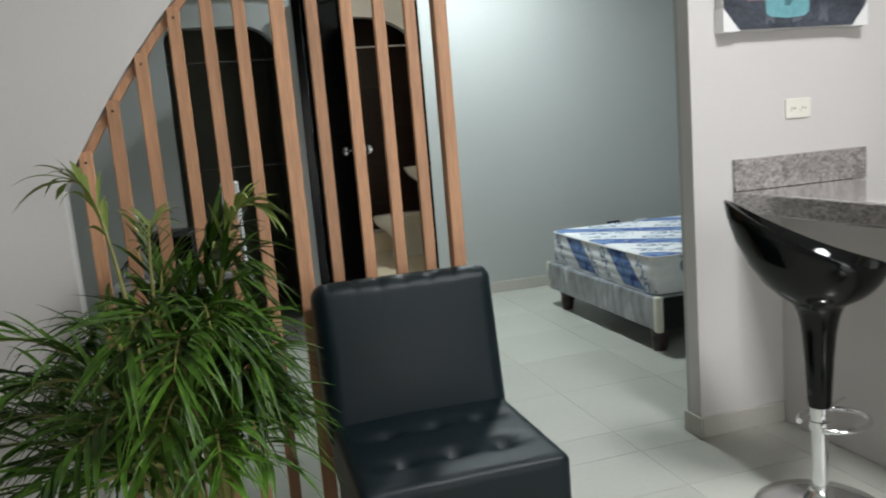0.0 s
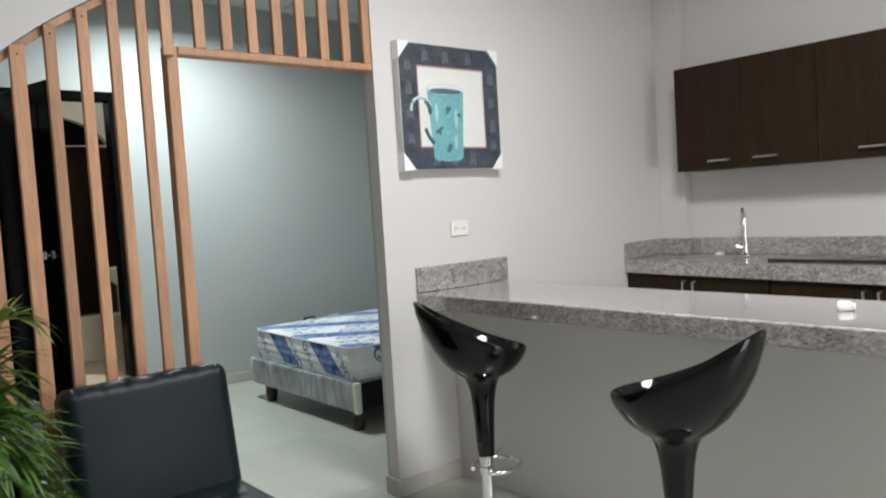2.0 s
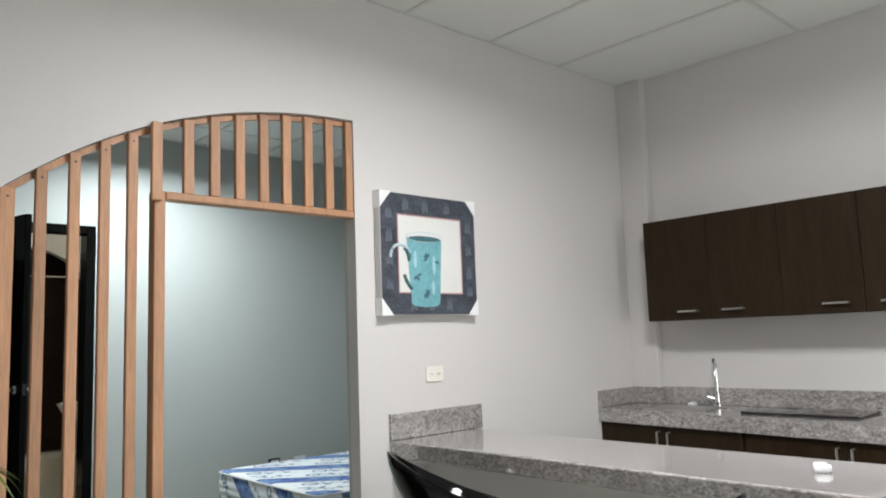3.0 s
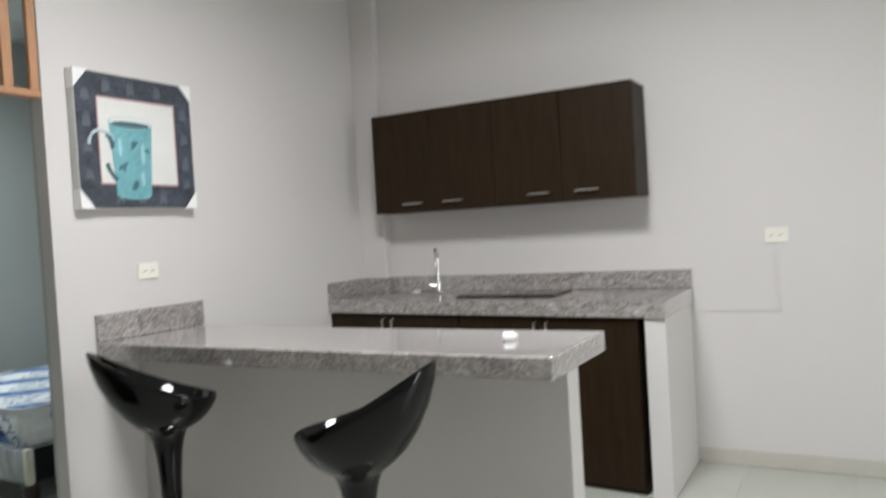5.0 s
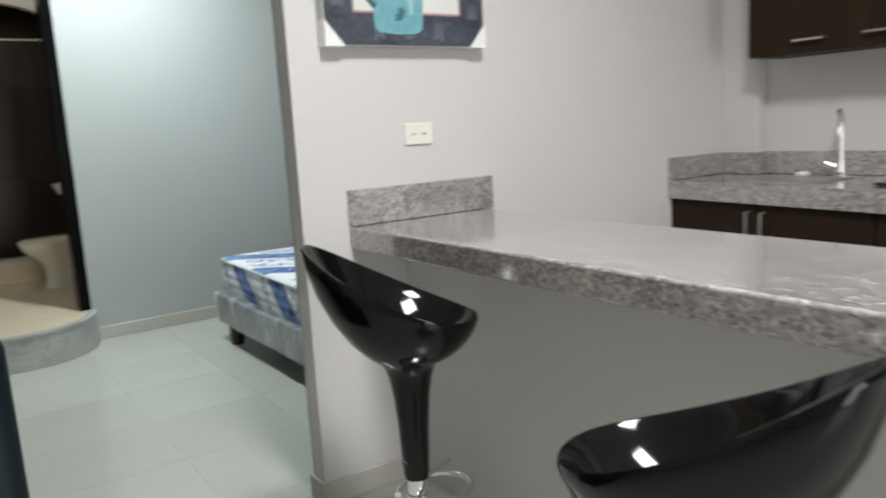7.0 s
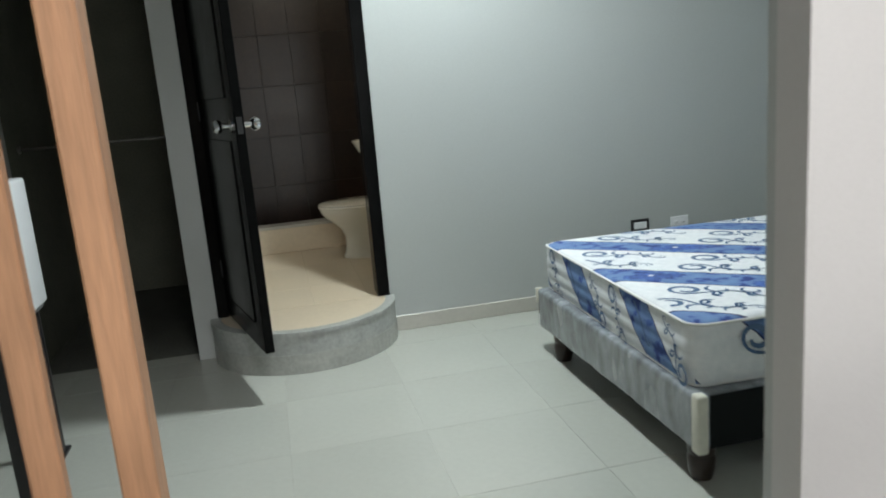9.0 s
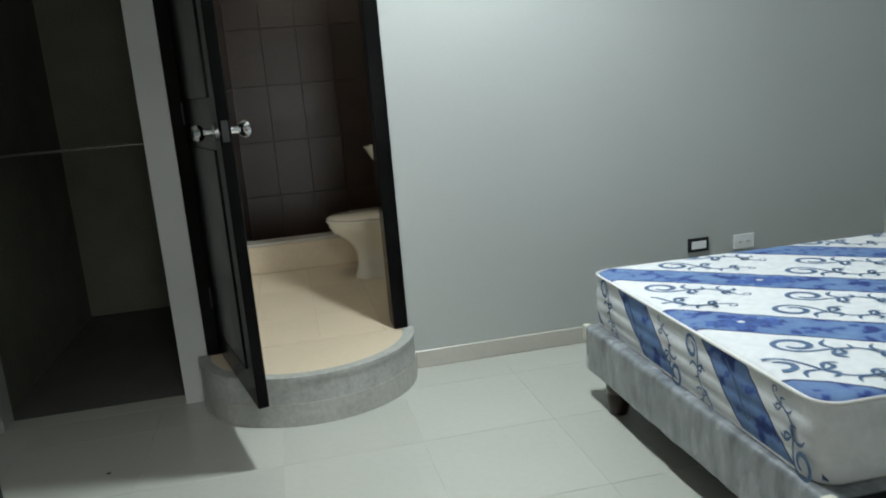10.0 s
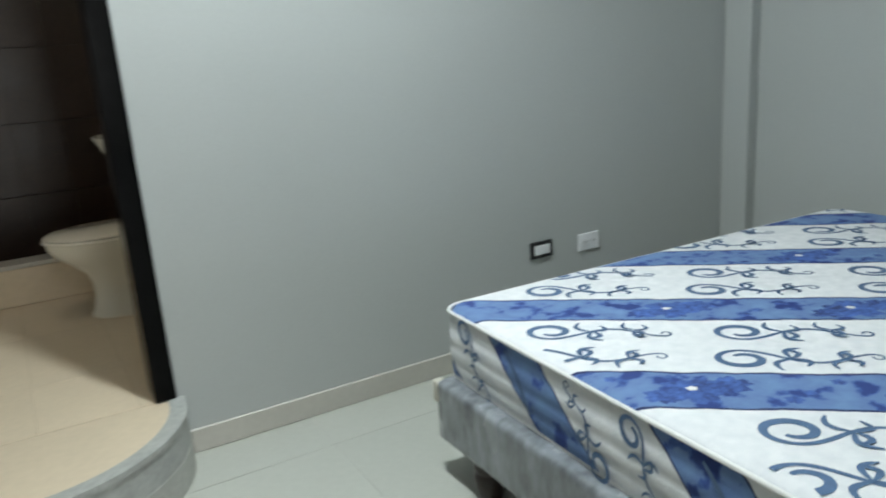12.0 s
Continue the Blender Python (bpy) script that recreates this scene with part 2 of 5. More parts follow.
def bands(name, nx, ny, nz, period, width, offset):
    """White ticking with mottled blue diagonal bands."""
    m = bpy.data.materials.new(name)
    m.use_nodes = True
    n, l, b = nodes_of(m)
    tc = n.new("ShaderNodeTexCoord")
    dot = n.new("ShaderNodeVectorMath")
    dot.operation = "DOT_PRODUCT"
    dot.inputs[1].default_value = (nx, ny, nz)
    l.new(tc.outputs["Object"], dot.inputs[0])

    def math_node(op, a, c):
        q = n.new("ShaderNodeMath")
        q.operation = op
        for i, s in enumerate((a, c)):
            if isinstance(s, (int, float)):
                q.inputs[i].default_value = s
            else:
                l.new(s, q.inputs[i])
        return q.outputs[0]

    def noise_node(scale, detail):
        q = n.new("ShaderNodeTexNoise")
        q.inputs["Scale"].default_value, q.inputs["Detail"].default_value = scale, detail
        l.new(tc.outputs["Object"], q.inputs["Vector"])
        return q.outputs[0]

    wob = math_node("MULTIPLY", math_node("SUBTRACT", noise_node(14, 3), 0.5), 0.022)
    s = math_node("ADD", math_node("SUBTRACT", dot.outputs["Value"], offset), wob)
    ph = math_node("MULTIPLY", math_node("FRACT", math_node("DIVIDE", s, period), 0), period)
    inside = math_node("LESS_THAN", ph, width)
    edge = math_node("ABSOLUTE", math_node("SUBTRACT", ph, width / 2), 0)
    rim = math_node("MULTIPLY", math_node("GREATER_THAN", edge, width / 2 - 0.008), inside)
    blue = n.new("ShaderNodeValToRGB")
    e = blue.color_ramp.elements
    e[0].position, e[0].color = 0.38, (0.022, 0.050, 0.210, 1)
    e[1].position, e[1].color = 0.64, (0.150, 0.260, 0.47, 1)
    k = e.new(0.43)
    k.color = (0.050, 0.110, 0.33, 1)
    k = e.new(0.455)
    k.color = (0.120, 0.200, 0.41, 1)
    l.new(noise_node(15, 6), blue.inputs[0])
    white = n.new("ShaderNodeValToRGB")
    white.color_ramp.elements[0].position, white.color_ramp.elements[0].color = 0.3, (0.70, 0.72, 0.74, 1)
    white.color_ramp.elements[1].position, white.color_ramp.elements[1].color = 0.7, (0.80, 0.81, 0.82, 1)
    l.new(noise_node(30, 4), white.inputs[0])
    mx = n.new("ShaderNodeMix")
    mx.data_type = "RGBA"
    l.new(inside, mx.inputs["Factor"])
    l.new(white.outputs[0], mx.inputs["A"])
    l.new(blue.outputs[0], mx.inputs["B"])
    mx2 = n.new("ShaderNodeMix")
    mx2.data_type = "RGBA"
    l.new(rim, mx2.inputs["Factor"])
    l.new(mx.outputs["Result"], mx2.inputs["A"])
    mx2.inputs["B"].default_value = (0.018, 0.03, 0.10, 1)
    l.new(mx2.outputs["Result"], b.inputs["Base Color"])
    b.inputs["Roughness"].default_value = 0.8
    bp = n.new("ShaderNodeBump")
    bp.inputs["Strength"].default_value, bp.inputs["Distance"].default_value = 0.25, 0.004
    l.new(noise_node(160, 3), bp.inputs["Height"])
    l.new(bp.outputs[0], b.inputs["Normal"])
    return m


def lamp_glass(name, strength, colour):
    m = bpy.data.materials.new(name)
    m.use_nodes = True
    b = m.node_tree.nodes["Principled BSDF"]
    b.inputs["Emission Color"].default_value = (*colour, 1)
    b.inputs["Emission Strength"].default_value = strength
    return m


BULB = lamp_glass("lit_bulb", 12, (1, 0.98, 0.95))
TICKTOP = bands("mattress_top_ticking", 0.628, 0.778, 0.0, 0.491, 0.172, 5.179)
TICKSIDE = bands("mattress_border_ticking", 1.0, -1.0, 1.15, 0.60, 0.235, -2.185)
TICKEND = bands("mattress_end_ticking", 1.0, -1.0, 1.15, 0.60, 0.235, -2.075)


# ---- building helpers ----
def part(name, bm, material, parent=None, label="", smooth=False):
    me = bpy.data.meshes.new(name)
    bmesh.ops.recalc_face_normals(bm, faces=bm.faces)
    bm.to_mesh(me)
    bm.free()
    me.materials.append(material)
    if smooth:
        for p in me.polygons:
            p.use_smooth = True
        me.set_sharp_from_angle(angle=radians(40))
    ob = new(name, me)
    if parent:
        ob.parent = parent
    if label:
        ob["label"] = label
    return ob


def thing(name, label, category, place=(0, 0, 0), turn=0, group="", kind=""):
    ob = new(name)
    ob.empty_display_size = 0.1
    ob.matrix_basis = pose(*place, 0, 0, turn)
    return tagged(ob, label, category, group, kind)


def structure(name, bm, material, label, category, smooth=False):
    return tagged(part(name, bm, material, None, "", smooth), label, category, "", "structure")


def box(x0, x1, y0, y1, z0, z1, bevel=0.0, seg=2, bm=None):
    one = bmesh.new()
    bmesh.ops.create_cube(one, size=1)
    for v in one.verts:
        v.co = ((x0 + x1) / 2 + v.co.x * (x1 - x0), (y0 + y1) / 2 + v.co.y * (y1 - y0), (z0 + z1) / 2 + v.co.z * (z1 - z0))
    if bevel:
        bmesh.ops.bevel(one, geom=one.edges[:], offset=bevel, segments=seg, profile=0.5, affect="EDGES")
    return join(bm, one)


def join(bm, one):
    if bm is None:
        return one
    me = bpy.data.meshes.new("tmp")
    one.to_mesh(me)
    one.free()
    bm.from_mesh(me)
    bpy.data.meshes.remove(me)
    return bm


def prism(points, axis, a, b, bm=None):
    """A flat outline pushed from a to b along an axis; points are the two other coordinates in order."""
    one = bmesh.new()

    def at(p, d):
        return {"x": (d, p[0], p[1]), "y": (p[0], d, p[1]), "z": (p[0], p[1], d)}[axis]
    lo = [one.verts.new(at(p, a)) for p in points]
    hi = [one.verts.new(at(p, b)) for p in points]
    one.faces.new(lo)
    one.faces.new(hi[::-1])
    for i in range(len(points)):
        j = (i + 1) % len(points)
        one.faces.new((lo[i], hi[i], hi[j], lo[j]))
    return join(bm, one)


def lathe(profile, seg=24, cx=0.0, cy=0.0, bm=None, sx=1.0, sy=1.0):
    one = bmesh.new()
    rings = []
    for r, z in profile:
        if r < 1e-5:
            rings.append([one.verts.new((cx, cy, z))])
        else:
            rings.append([one.verts.new((cx + sx * r * math.cos(2 * math.pi * i / seg), cy + sy * r * math.sin(2 * math.pi * i / seg), z)) for i in range(seg)])
    for p, q in zip(rings, rings[1:]):
        for i in range(seg):
            j = (i + 1) % seg
            if len(p) == 1 and len(q) > 1:
                one.faces.new((p[0], q[i], q[j]))
            elif len(q) == 1 and len(p) > 1:
                one.faces.new((p[i], p[j], q[0]))
            elif len(p) > 1:
                one.faces.new((p[i], p[j], q[j], q[i]))
    for ring in (rings[0], rings[-1]):
        if len(ring) > 1:
            one.faces.new(ring)
    return join(bm, one)


def tube(points, radius, seg=8, bm=None, closed=False):
    """A round bar along a line of points; radius may be one number or one a point."""
    one = bmesh.new()
    pts = [Vector(p) for p in points]
    n = len(pts)
    rad = [radius] * n if isinstance(radius, (int, float)) else radius
    rings = []
    for i, p in enumerate(pts):
        a = pts[(i - 1) % n] if closed or i else p
        b = pts[(i + 1) % n] if closed or i < n - 1 else p
        d = (b - a).normalized()
        u = d.cross(Vector((0, 0, 1)) if abs(d.z) < 0.9 else Vector((1, 0, 0))).normalized()
        w = d.cross(u)
        rings.append([one.verts.new(p + rad[i] * (u * math.cos(2 * math.pi * k / seg) + w * math.sin(2 * math.pi * k / seg))) for k in range(seg)])
    for i in range(n if closed else n - 1):
        p, q = rings[i], rings[(i + 1) % n]
        for k in range(seg):
            j = (k + 1) % seg
            one.faces.new((p[k], p[j], q[j], q[k]))
    if not closed:
        one.faces.new(rings[0])
        one.faces.new(rings[-1])
    return join(bm, one)


# ---- the plan ----
H = H_CEIL               # ceiling height
YP, YPB = 2.69, 2.78     # partition with the arch: living side, bedroom side
XA, XB = -0.53, 1.612    # arched opening in the partition
YG, YGB = 5.745, 5.865   # bedroom's far wall
XE = 3.92                # kitchen wall
XEB = 4.08               # bedroom's end wall
XW, XWB = -2.0, -1.3
YS = -2.6
FB = 0.212               # bathroom floor


def arch_z(x):
    return -2.219 + 4.708 * (1 - abs((x - 1.8) / 2.95) ** 2.5) ** 0.4


arch = [(XA + (XB - XA) * i / 40, arch_z(XA + (XB - XA) * i / 40)) for i in range(41)]
outline = [(XW, 0), (XA, 0)] + arch + [(XB, 0), (XEB, 0), (XEB, H), (XW, H)]
structure("wall_north", prism(outline, "y", YP, YPB - 0.02), PAINT, "warm white plastered partition with a wide arched opening", "wall")
structure("wall_north_back", prism(outline, "y", YPB - 0.02, YPB), GREY, "grey painted bedroom side of the arched partition", "wall")
structure("wall_east", box(XE, XE + 0.12, YS, YP, 0, H), PAINT, "warm white kitchen wall above a granite worktop", "wall")
structure("wall_west", box(XW - 0.12, XW, YS, YP, 0, H), PAINT, "plain warm white wall", "wall")
# unseen doorway and ground beyond it, added to go with the fill lamp
door_out = [(XW - 0.12, 0), (1.18, 0), (1.18, 2.2), (2.42, 2.2), (2.42, 0), (XE + 0.12, 0), (XE + 0.12, H), (XW - 0.12, H)]
structure("wall_south", prism(door_out, "y", YS - 0.15, YS), PAINT, "plain warm white wall with an added, unseen doorway", "wall")
structure("pavement", box(-6, 9, YS - 6, YS - 0.15, -0.15, -0.02), STEPM, "plain concrete outside the added, unseen doorway", "pavement")
structure("column_kitchen", box(3.855, XE, 2.50, YP, 0, H, 0.004), PAINT, "shallow warm white corner column", "column")

# bedroom
rc = 0.24
rl = 0.09
closet = [(-0.36, 0), (-0.36, 2.12 - rl)] + [(-0.36 + rl - rl * math.cos(a), 2.12 - rl + rl * math.sin(a)) for a in [math.pi / 2 * i / 10 for i in range(1, 10)]]
closet += [(-0.36 + rl, 2.12), (0.395 - rc, 2.12)] + [(0.395 - rc + rc * math.sin(a), 2.12 - rc + rc * math.cos(a)) for a in [math.pi / 2 * i / 10 for i in range(1, 10)]] + [(0.395, 2.12 - rc), (0.395, 0)]
far = [(XWB, 0)] + closet + [(0.515, 0), (0.515, 2.37), (1.43, 2.37), (1.43, 0), (XEB, 0), (XEB, H), (XWB, H)]
structure("wall_far", prism(far, "y", YG, YGB), GREY, "grey painted bedroom wall with a doorway and an arched closet opening", "wall")
structure("wall_bedroom_east", box(XEB, XEB + 0.12, YPB, YGB, 0, H), GREY, "plain grey bedroom wall behind the bed", "wall")
structure("wall_bedroom_west", box(XWB - 0.12, XWB, YPB, YGB, 0, H), GREY, "plain grey bedroom wall", "wall")
structure("column_bedroom", box(4.02, XEB, 5.60, YG, 0, H, 0.004), GREY, "shallow grey corner column", "column")

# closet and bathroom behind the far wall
structure("closet_walls", prism([(-0.50, YGB), (-0.42, YGB), (-0.42, 7.60), (0.43, 7.60), (0.43, YGB), (0.51, YGB), (0.51, 7.68), (-0.50, 7.68)], "z", 0, 2.4), CLOSET, "bare rendered walls of a walk-in closet, shade put into their dark colour", "wall")
structure("closet_ceiling", box(-0.50, 0.51, YGB, 7.68, 2.4, 2.46), WHITE, "plain white closet ceiling", "ceiling")
structure("bathroom_wall_west", box(0.53, 0.645, YGB, 8.2, 0, 2.75), GREY, "grey painted bathroom wall", "wall")
structure("bathroom_wall_east", box(1.95, 2.05, YGB, 8.2, 0, 2.75), WHITE, "white painted bathroom wall", "wall")
structure("bathroom_wall_end", box(0.53, 2.05, 8.12, 8.2, 0, 2.75), POTM, "bathroom wall behind the dark tiles", "wall")
structure("bathroom_ceiling", box(0.53, 2.05, YGB, 8.2, 2.75, 2.81), WHITE, "plain white bathroom ceiling", "ceiling")
sh = [(0.645, 0.212), (0.652, 0.212), (0.652, 2.0)] + [(1.251 - 0.599 * math.cos(math.pi * i / 20), 2.0 + 0.40 * math.sin(math.pi * i / 20)) for i in range(1, 20)] + [(1.85, 2.0), (1.85, 0.212), (1.95, 0.212), (1.95, 2.75), (0.645, 2.75)]
structure("shower_arch", prism(sh, "y", 7.30, 7.40), WHITE, "white wall with an arched shower opening", "wall")

# ceilings
structure("ceiling_slab", box(XW - 0.12, XEB + 0.12, YS - 0.15, YGB, H + 0.03, H + 0.1), WHITE, "slab above the hung ceiling", "ceiling")


def hung_ceiling(name, x0, x1, y0, y1, xs, ys, label):
    bm = bmesh.new()
    gx = sorted([x0, x1] + [x for x in xs if x0 < x < x1])
    gy = sorted([y0, y1] + [y for y in ys if y0 < y < y1])
    for a, b in zip(gx, gx[1:]):
        for c, d in zip(gy, gy[1:]):
            box(a + 0.011, b - 0.011, c + 0.011, d - 0.011, H + 0.004, H + 0.014, 0.003, 1, bm)
    ob = structure(name, bm, CEILM, label, "ceiling")
    bars = bmesh.new()
    for x in gx:
        box(x - 0.0125, x + 0.0125, y0, y1, H - 0.001, H + 0.004, 0, 1, bars)
    for y in gy:
        box(x0, x1, y - 0.0125, y + 0.0125, H, H + 0.0045, 0, 1, bars)
    part("grid", bars, TBAR, ob)


hung_ceiling("ceiling", XW, XE, YS, YP, [3.23 - 0.635 * k for k in range(9)], [1.46 - 1.23 * k for k in range(4)], "white hung ceiling of long boards in a thin grid")
hung_ceiling("ceiling_bedroom", XWB, XEB, YPB, YG, [3.45 - 0.635 * k for k in range(8)], [4.0, 5.22], "white hung bedroom ceiling of boards in a grid")


# ---- slatted screen in the arch ----
def screen():
    t = thing("slat_screen", "pine slat screen filling the arch beside a doorway gap", "screen", (0.6, YP, 0))
    ox = 0.6
    sw, sd = 0.038, 0.024
    y0, y1 = 0.003, 0.003 + sd
    xs = [-0.457, -0.363, -0.266, -0.158, -0.062, 0.034, 0.150, 0.256, 0.366, 0.472, 0.574]
    for i, x in enumerate(xs):
        wide = 0.047 if i == 6 else sw
        top = arch_z(x) - 0.012
        part("slat", box(x - ox - wide / 2, x - ox + wide / 2, y0, y1, 0.004, top, 0.003, 1), PINE, t)
    # door post and lintel
    part("post", box(0.655 - ox, 0.699 - ox, y0 - 0.004, y1 + 0.030, 0.004, 2.043, 0.003, 1), PINE, t)
    part("short_post", box(0.636 - ox, 0.678 - ox, y0 - 0.027, y0 - 0.005, 2.0, arch_z(0.68) - 0.006, 0.003, 1), PINE, t)
    part("lintel", box(0.700 - ox, XB - ox - 0.003, y0 - 0.006, y1 + 0.03, 2.010, 2.042, 0.004, 1), PINE, t)
    for i in range(8):
        x = 0.797 + 0.1135 * i
        part("slat", box(x - ox - 0.0215, min(x - ox + 0.0215, XB - ox - 0.003), y0, y1, 2.043, arch_z(x) - 0.010, 0.003, 1), PINE, t)
    # curved rail made of short boards
    n = 22
    pts = [(XA + 0.02 + (XB - XA - 0.03) * i / n, 0) for i in range(n + 1)]
    for i in range(n):
        a, b = pts[i][0], pts[i + 1][0]
        za, zb = arch_z(a), arch_z(b)
        d = Vector((b - a, zb - za)).normalized()
        nrm = Vector((d.y, -d.x))
        q = [(a - ox, za - 0.004), (b - ox - 0.002, zb - 0.004), (b - ox - 0.002 + nrm.x * 0.024, zb - 0.004 + nrm.y * 0.024), (a - ox + nrm.x * 0.024, za - 0.004 + nrm.y * 0.024)]
        part("rail_board", prism(q, "y", y1 + 0.001, y1 + 0.022), PINE, t)
    for x in xs:
        z = arch_z(x) - 0.045
        part("screw", tube([(x - ox, y0 - 0.0015, z), (x - ox, y0 + 0.002, z)], 0.004, 8), BPLAST, t)
    return t


screen()


# ---- bar and kitchen ----
def bar():
    structure("bar_wall", box(2.0, 2.11, 0.60, YP, 0, 0.879, 0.004), PAINT, "warm white low wall under the granite bar", "wall")
    tagged(part("granite_slab", box(1.782, 2.34, 0.57, YP - 0.001, 0.880, 0.957, 0.008, 3), GRANITE), "polished grey-pink granite bar top with thick edge", "bar top")
    tagged(part("bar_splashback", box(1.782, 2.395, YP - 0.021, YP - 0.001, 0.958, 1.08, 0.003), GRANITE), "grey-pink granite upstand on the wall above the bar", "splashback")


bar()


def kitchen():
    structure("counter_end_wall", box(3.262, XE, 0.555, 0.655, 0, 0.884, 0.004), PAINT, "warm white masonry end of the kitchen counter", "wall")
    front = [(3.237, 0.545), (3.905, 0.545), (3.905, 2.498), (XE - 0.066, 2.498), (XE - 0.066, YP - 0.001), (3.445, YP - 0.001)]
    tagged(part("worktop", prism(front, "z", 0.885, 0.966), GRANITE), "polished grey-pink granite kitchen worktop", "worktop")
    tagged(part("splashback", box(XE - 0.022, XE - 0.001, 0.545, 2.476, 0.967, 1.07, 0.003), GRANITE), "grey-pink granite upstand behind the worktop", "splashback")
    tagged(part("splashback", box(3.833, XE - 0.001, 2.477, 2.499, 0.967, 1.07, 0.003, 2, box(3.833, 3.854, 2.4995, YP - 0.022, 0.967, 1.07, 0.003)), GRANITE), "granite upstand wrapped round the corner column", "splashback")
    tagged(part("splashback", box(3.445, 3.854, YP - 0.021, YP - 0.001, 0.967, 1.07, 0.003), GRANITE), "short granite upstand on the side wall", "splashback")
    # base units with two doors each
    for y0, y1 in ((0.66, 1.70), (1.704, 2.685)):
        t = thing("base_cabinet", "dark wenge laminate base cabinet under granite", "cabinet", (3.46 - 0.0956 * (2.69 - (y0 + y1) / 2) + 0.33, (y0 + y1) / 2, 0), -5.46, group="kitchen base cabinets")
        hw = (y1 - y0) / 2
        part("body", box(-0.30, 0.05, -hw, hw, 0.002, 0.884, 0.002, 1), WENGE, t)
        for s in (-1, 1):
            a, b = sorted((s * 0.003, s * (hw - 0.003)))
            d = part("door", box(-0.319, -0.301, a, b, 0.03, 0.878, 0.002, 1), WENGE, t)
            h = tube([(-0.320, s * 0.035, 0.85), (-0.345, s * 0.035, 0.85), (-0.345, s * 0.035, 0.70), (-0.320, s * 0.035, 0.70)], 0.006, 8)
            part("handle", h, STEEL, d, "steel bar handle", True)
    for y0, y1 in ((0.756, 1.575), (1.577, 2.415)):
        t = thing("wall_cabinet", "dark wenge laminate wall cabinet with steel handles", "cabinet", (XE, (y0 + y1) / 2, 1.487), group="kitchen wall cabinets")
        hw = (y1 - y0) / 2
        part("body", box(-0.255, -0.001, -hw, hw, 0, 0.618, 0.002, 1), WENGE, t)
        for s in (-1, 1):
            a, b = sorted((s * 0.002, s * (hw - 0.001)))
            d = part("door", box(-0.274, -0.256, a, b, 0.001, 0.617, 0.002, 1), WENGE, t)
            y = s * 0.14
            h = tube([(-0.275, y - 0.062, 0.05), (-0.298, y - 0.062, 0.05), (-0.298, y + 0.062, 0.05), (-0.275, y + 0.062, 0.05)], 0.006, 8)
            part("handle", h, STEEL, d, "steel bar handle", True)
    # faucet
    t = thing("faucet", "chrome swan-neck kitchen faucet on the worktop", "faucet", (3.81, 2.085, 0.966), 22)
    part("base", lathe([(0.0, 0), (0.026, 0), (0.026, 0.012), (0.018, 0.02), (0.016, 0.07), (0.0, 0.072)], 20), CHROME, t, "", True)
    neck = [(0, 0, 0.06), (0, 0, 0.20)] + [(-0.055 + 0.055 * math.cos(a), 0, 0.225 + 0.055 * math.sin(a)) for a in [math.pi * i / 12 for i in range(0, 11)]] + [(-0.112, 0, 0.205)]
    part("neck", tube(neck, 0.011, 12), CHROME, t, "", True)
    part("nozzle", lathe([(0.0, 0.185), (0.014, 0.185), (0.014, 0.212), (0.0, 0.214)], 14, -0.112, 0), CHROME, t, "", True)
    part("lever", tube([(0, 0.012, 0.045), (0, 0.035, 0.052), (0, 0.055, 0.062)], [0.006, 0.005, 0.004], 8), STEEL, t, "", True)
    # sink, hob and soap
    t = thing("sink", "stainless steel sink rim set into the granite", "sink", (3.62, 2.20, 0.966))
    part("rim", prism([(-0.12, -0.20), (0.14, -0.20), (0.14, 0.20), (-0.12, 0.20)], "z", 0.0005, 0.004), STEEL, t)
    part("bowl", box(-0.10, 0.12, -0.18, 0.18, 0.0045, 0.0055), STEEL, t)
    t = thing("hob", "black glass hob lying on the granite worktop", "hob", (3.66, 1.50, 0.966))
    part("glass", box(-0.16, 0.16, -0.30, 0.30, 0.001, 0.012, 0.004), GLASSTOP, t)
    for dx, dy, r in ((0.0, -0.15, 0.09), (0.0, 0.15, 0.11)):
        part("ring", tube([(dx + r * math.cos(a), dy + r * math.sin(a), 0.0125) for a in [2 * math.pi * k / 28 for k in range(28)]], 0.0015, 4, closed=True), STEEL, t)
    tagged(part("soap_bar", box(3.77, 3.83, 2.225, 2.265, 0.9665, 0.986, 0.009, 3), WPLAST), "white bar of soap on the worktop", "soap")
    # small white item on the bar
    t = thing("plug_adapter", "small white plastic adapter lying on the granite bar", "adapter", (2.09, 0.845, 0.957), 25)
    part("case", box(-0.036, 0.036, -0.022, 0.022, 0.0005, 0.026, 0.008, 3), WPLAST, t)
    part("cap", box(-0.026, 0.01, -0.030, -0.0225, 0.004, 0.022, 0.003), WPLAST, t)
    for s in (-1, 1):
        part("pin", box(0.0365, 0.05, s * 0.010 - 0.003, s * 0.010 + 0.003, 0.011, 0.015), STEEL, t)


kitchen()


def wall_outlet(name, label, at, facing, plate, w=0.115, h=0.075, sockets=2):
    """facing: turn of the plate's front; 0 looks to -y."""
    t = thing(name, label, "outlet", at, facing)
    part("plate", box(-w / 2, w / 2, -0.008, -0.0005, -h / 2, h / 2, 0.003, 2), plate, t)
    for s in range(sockets):
        x = (s - (sockets - 1) / 2) * 0.045
        sk = part("socket", lathe([(0, 0), (0.016, 0), (0.016, 0.002), (0, 0.002)], 16), plate, t)
        sk.matrix_basis = pose(x, -0.0082, 0, 90)
        for dx in (-0.006, 0.006):
            part("slot", box(dx - 0.0015, dx + 0.0015, -0.005, 0.005, 0.0021, 0.0026), DARKHOLE, sk)
    return t


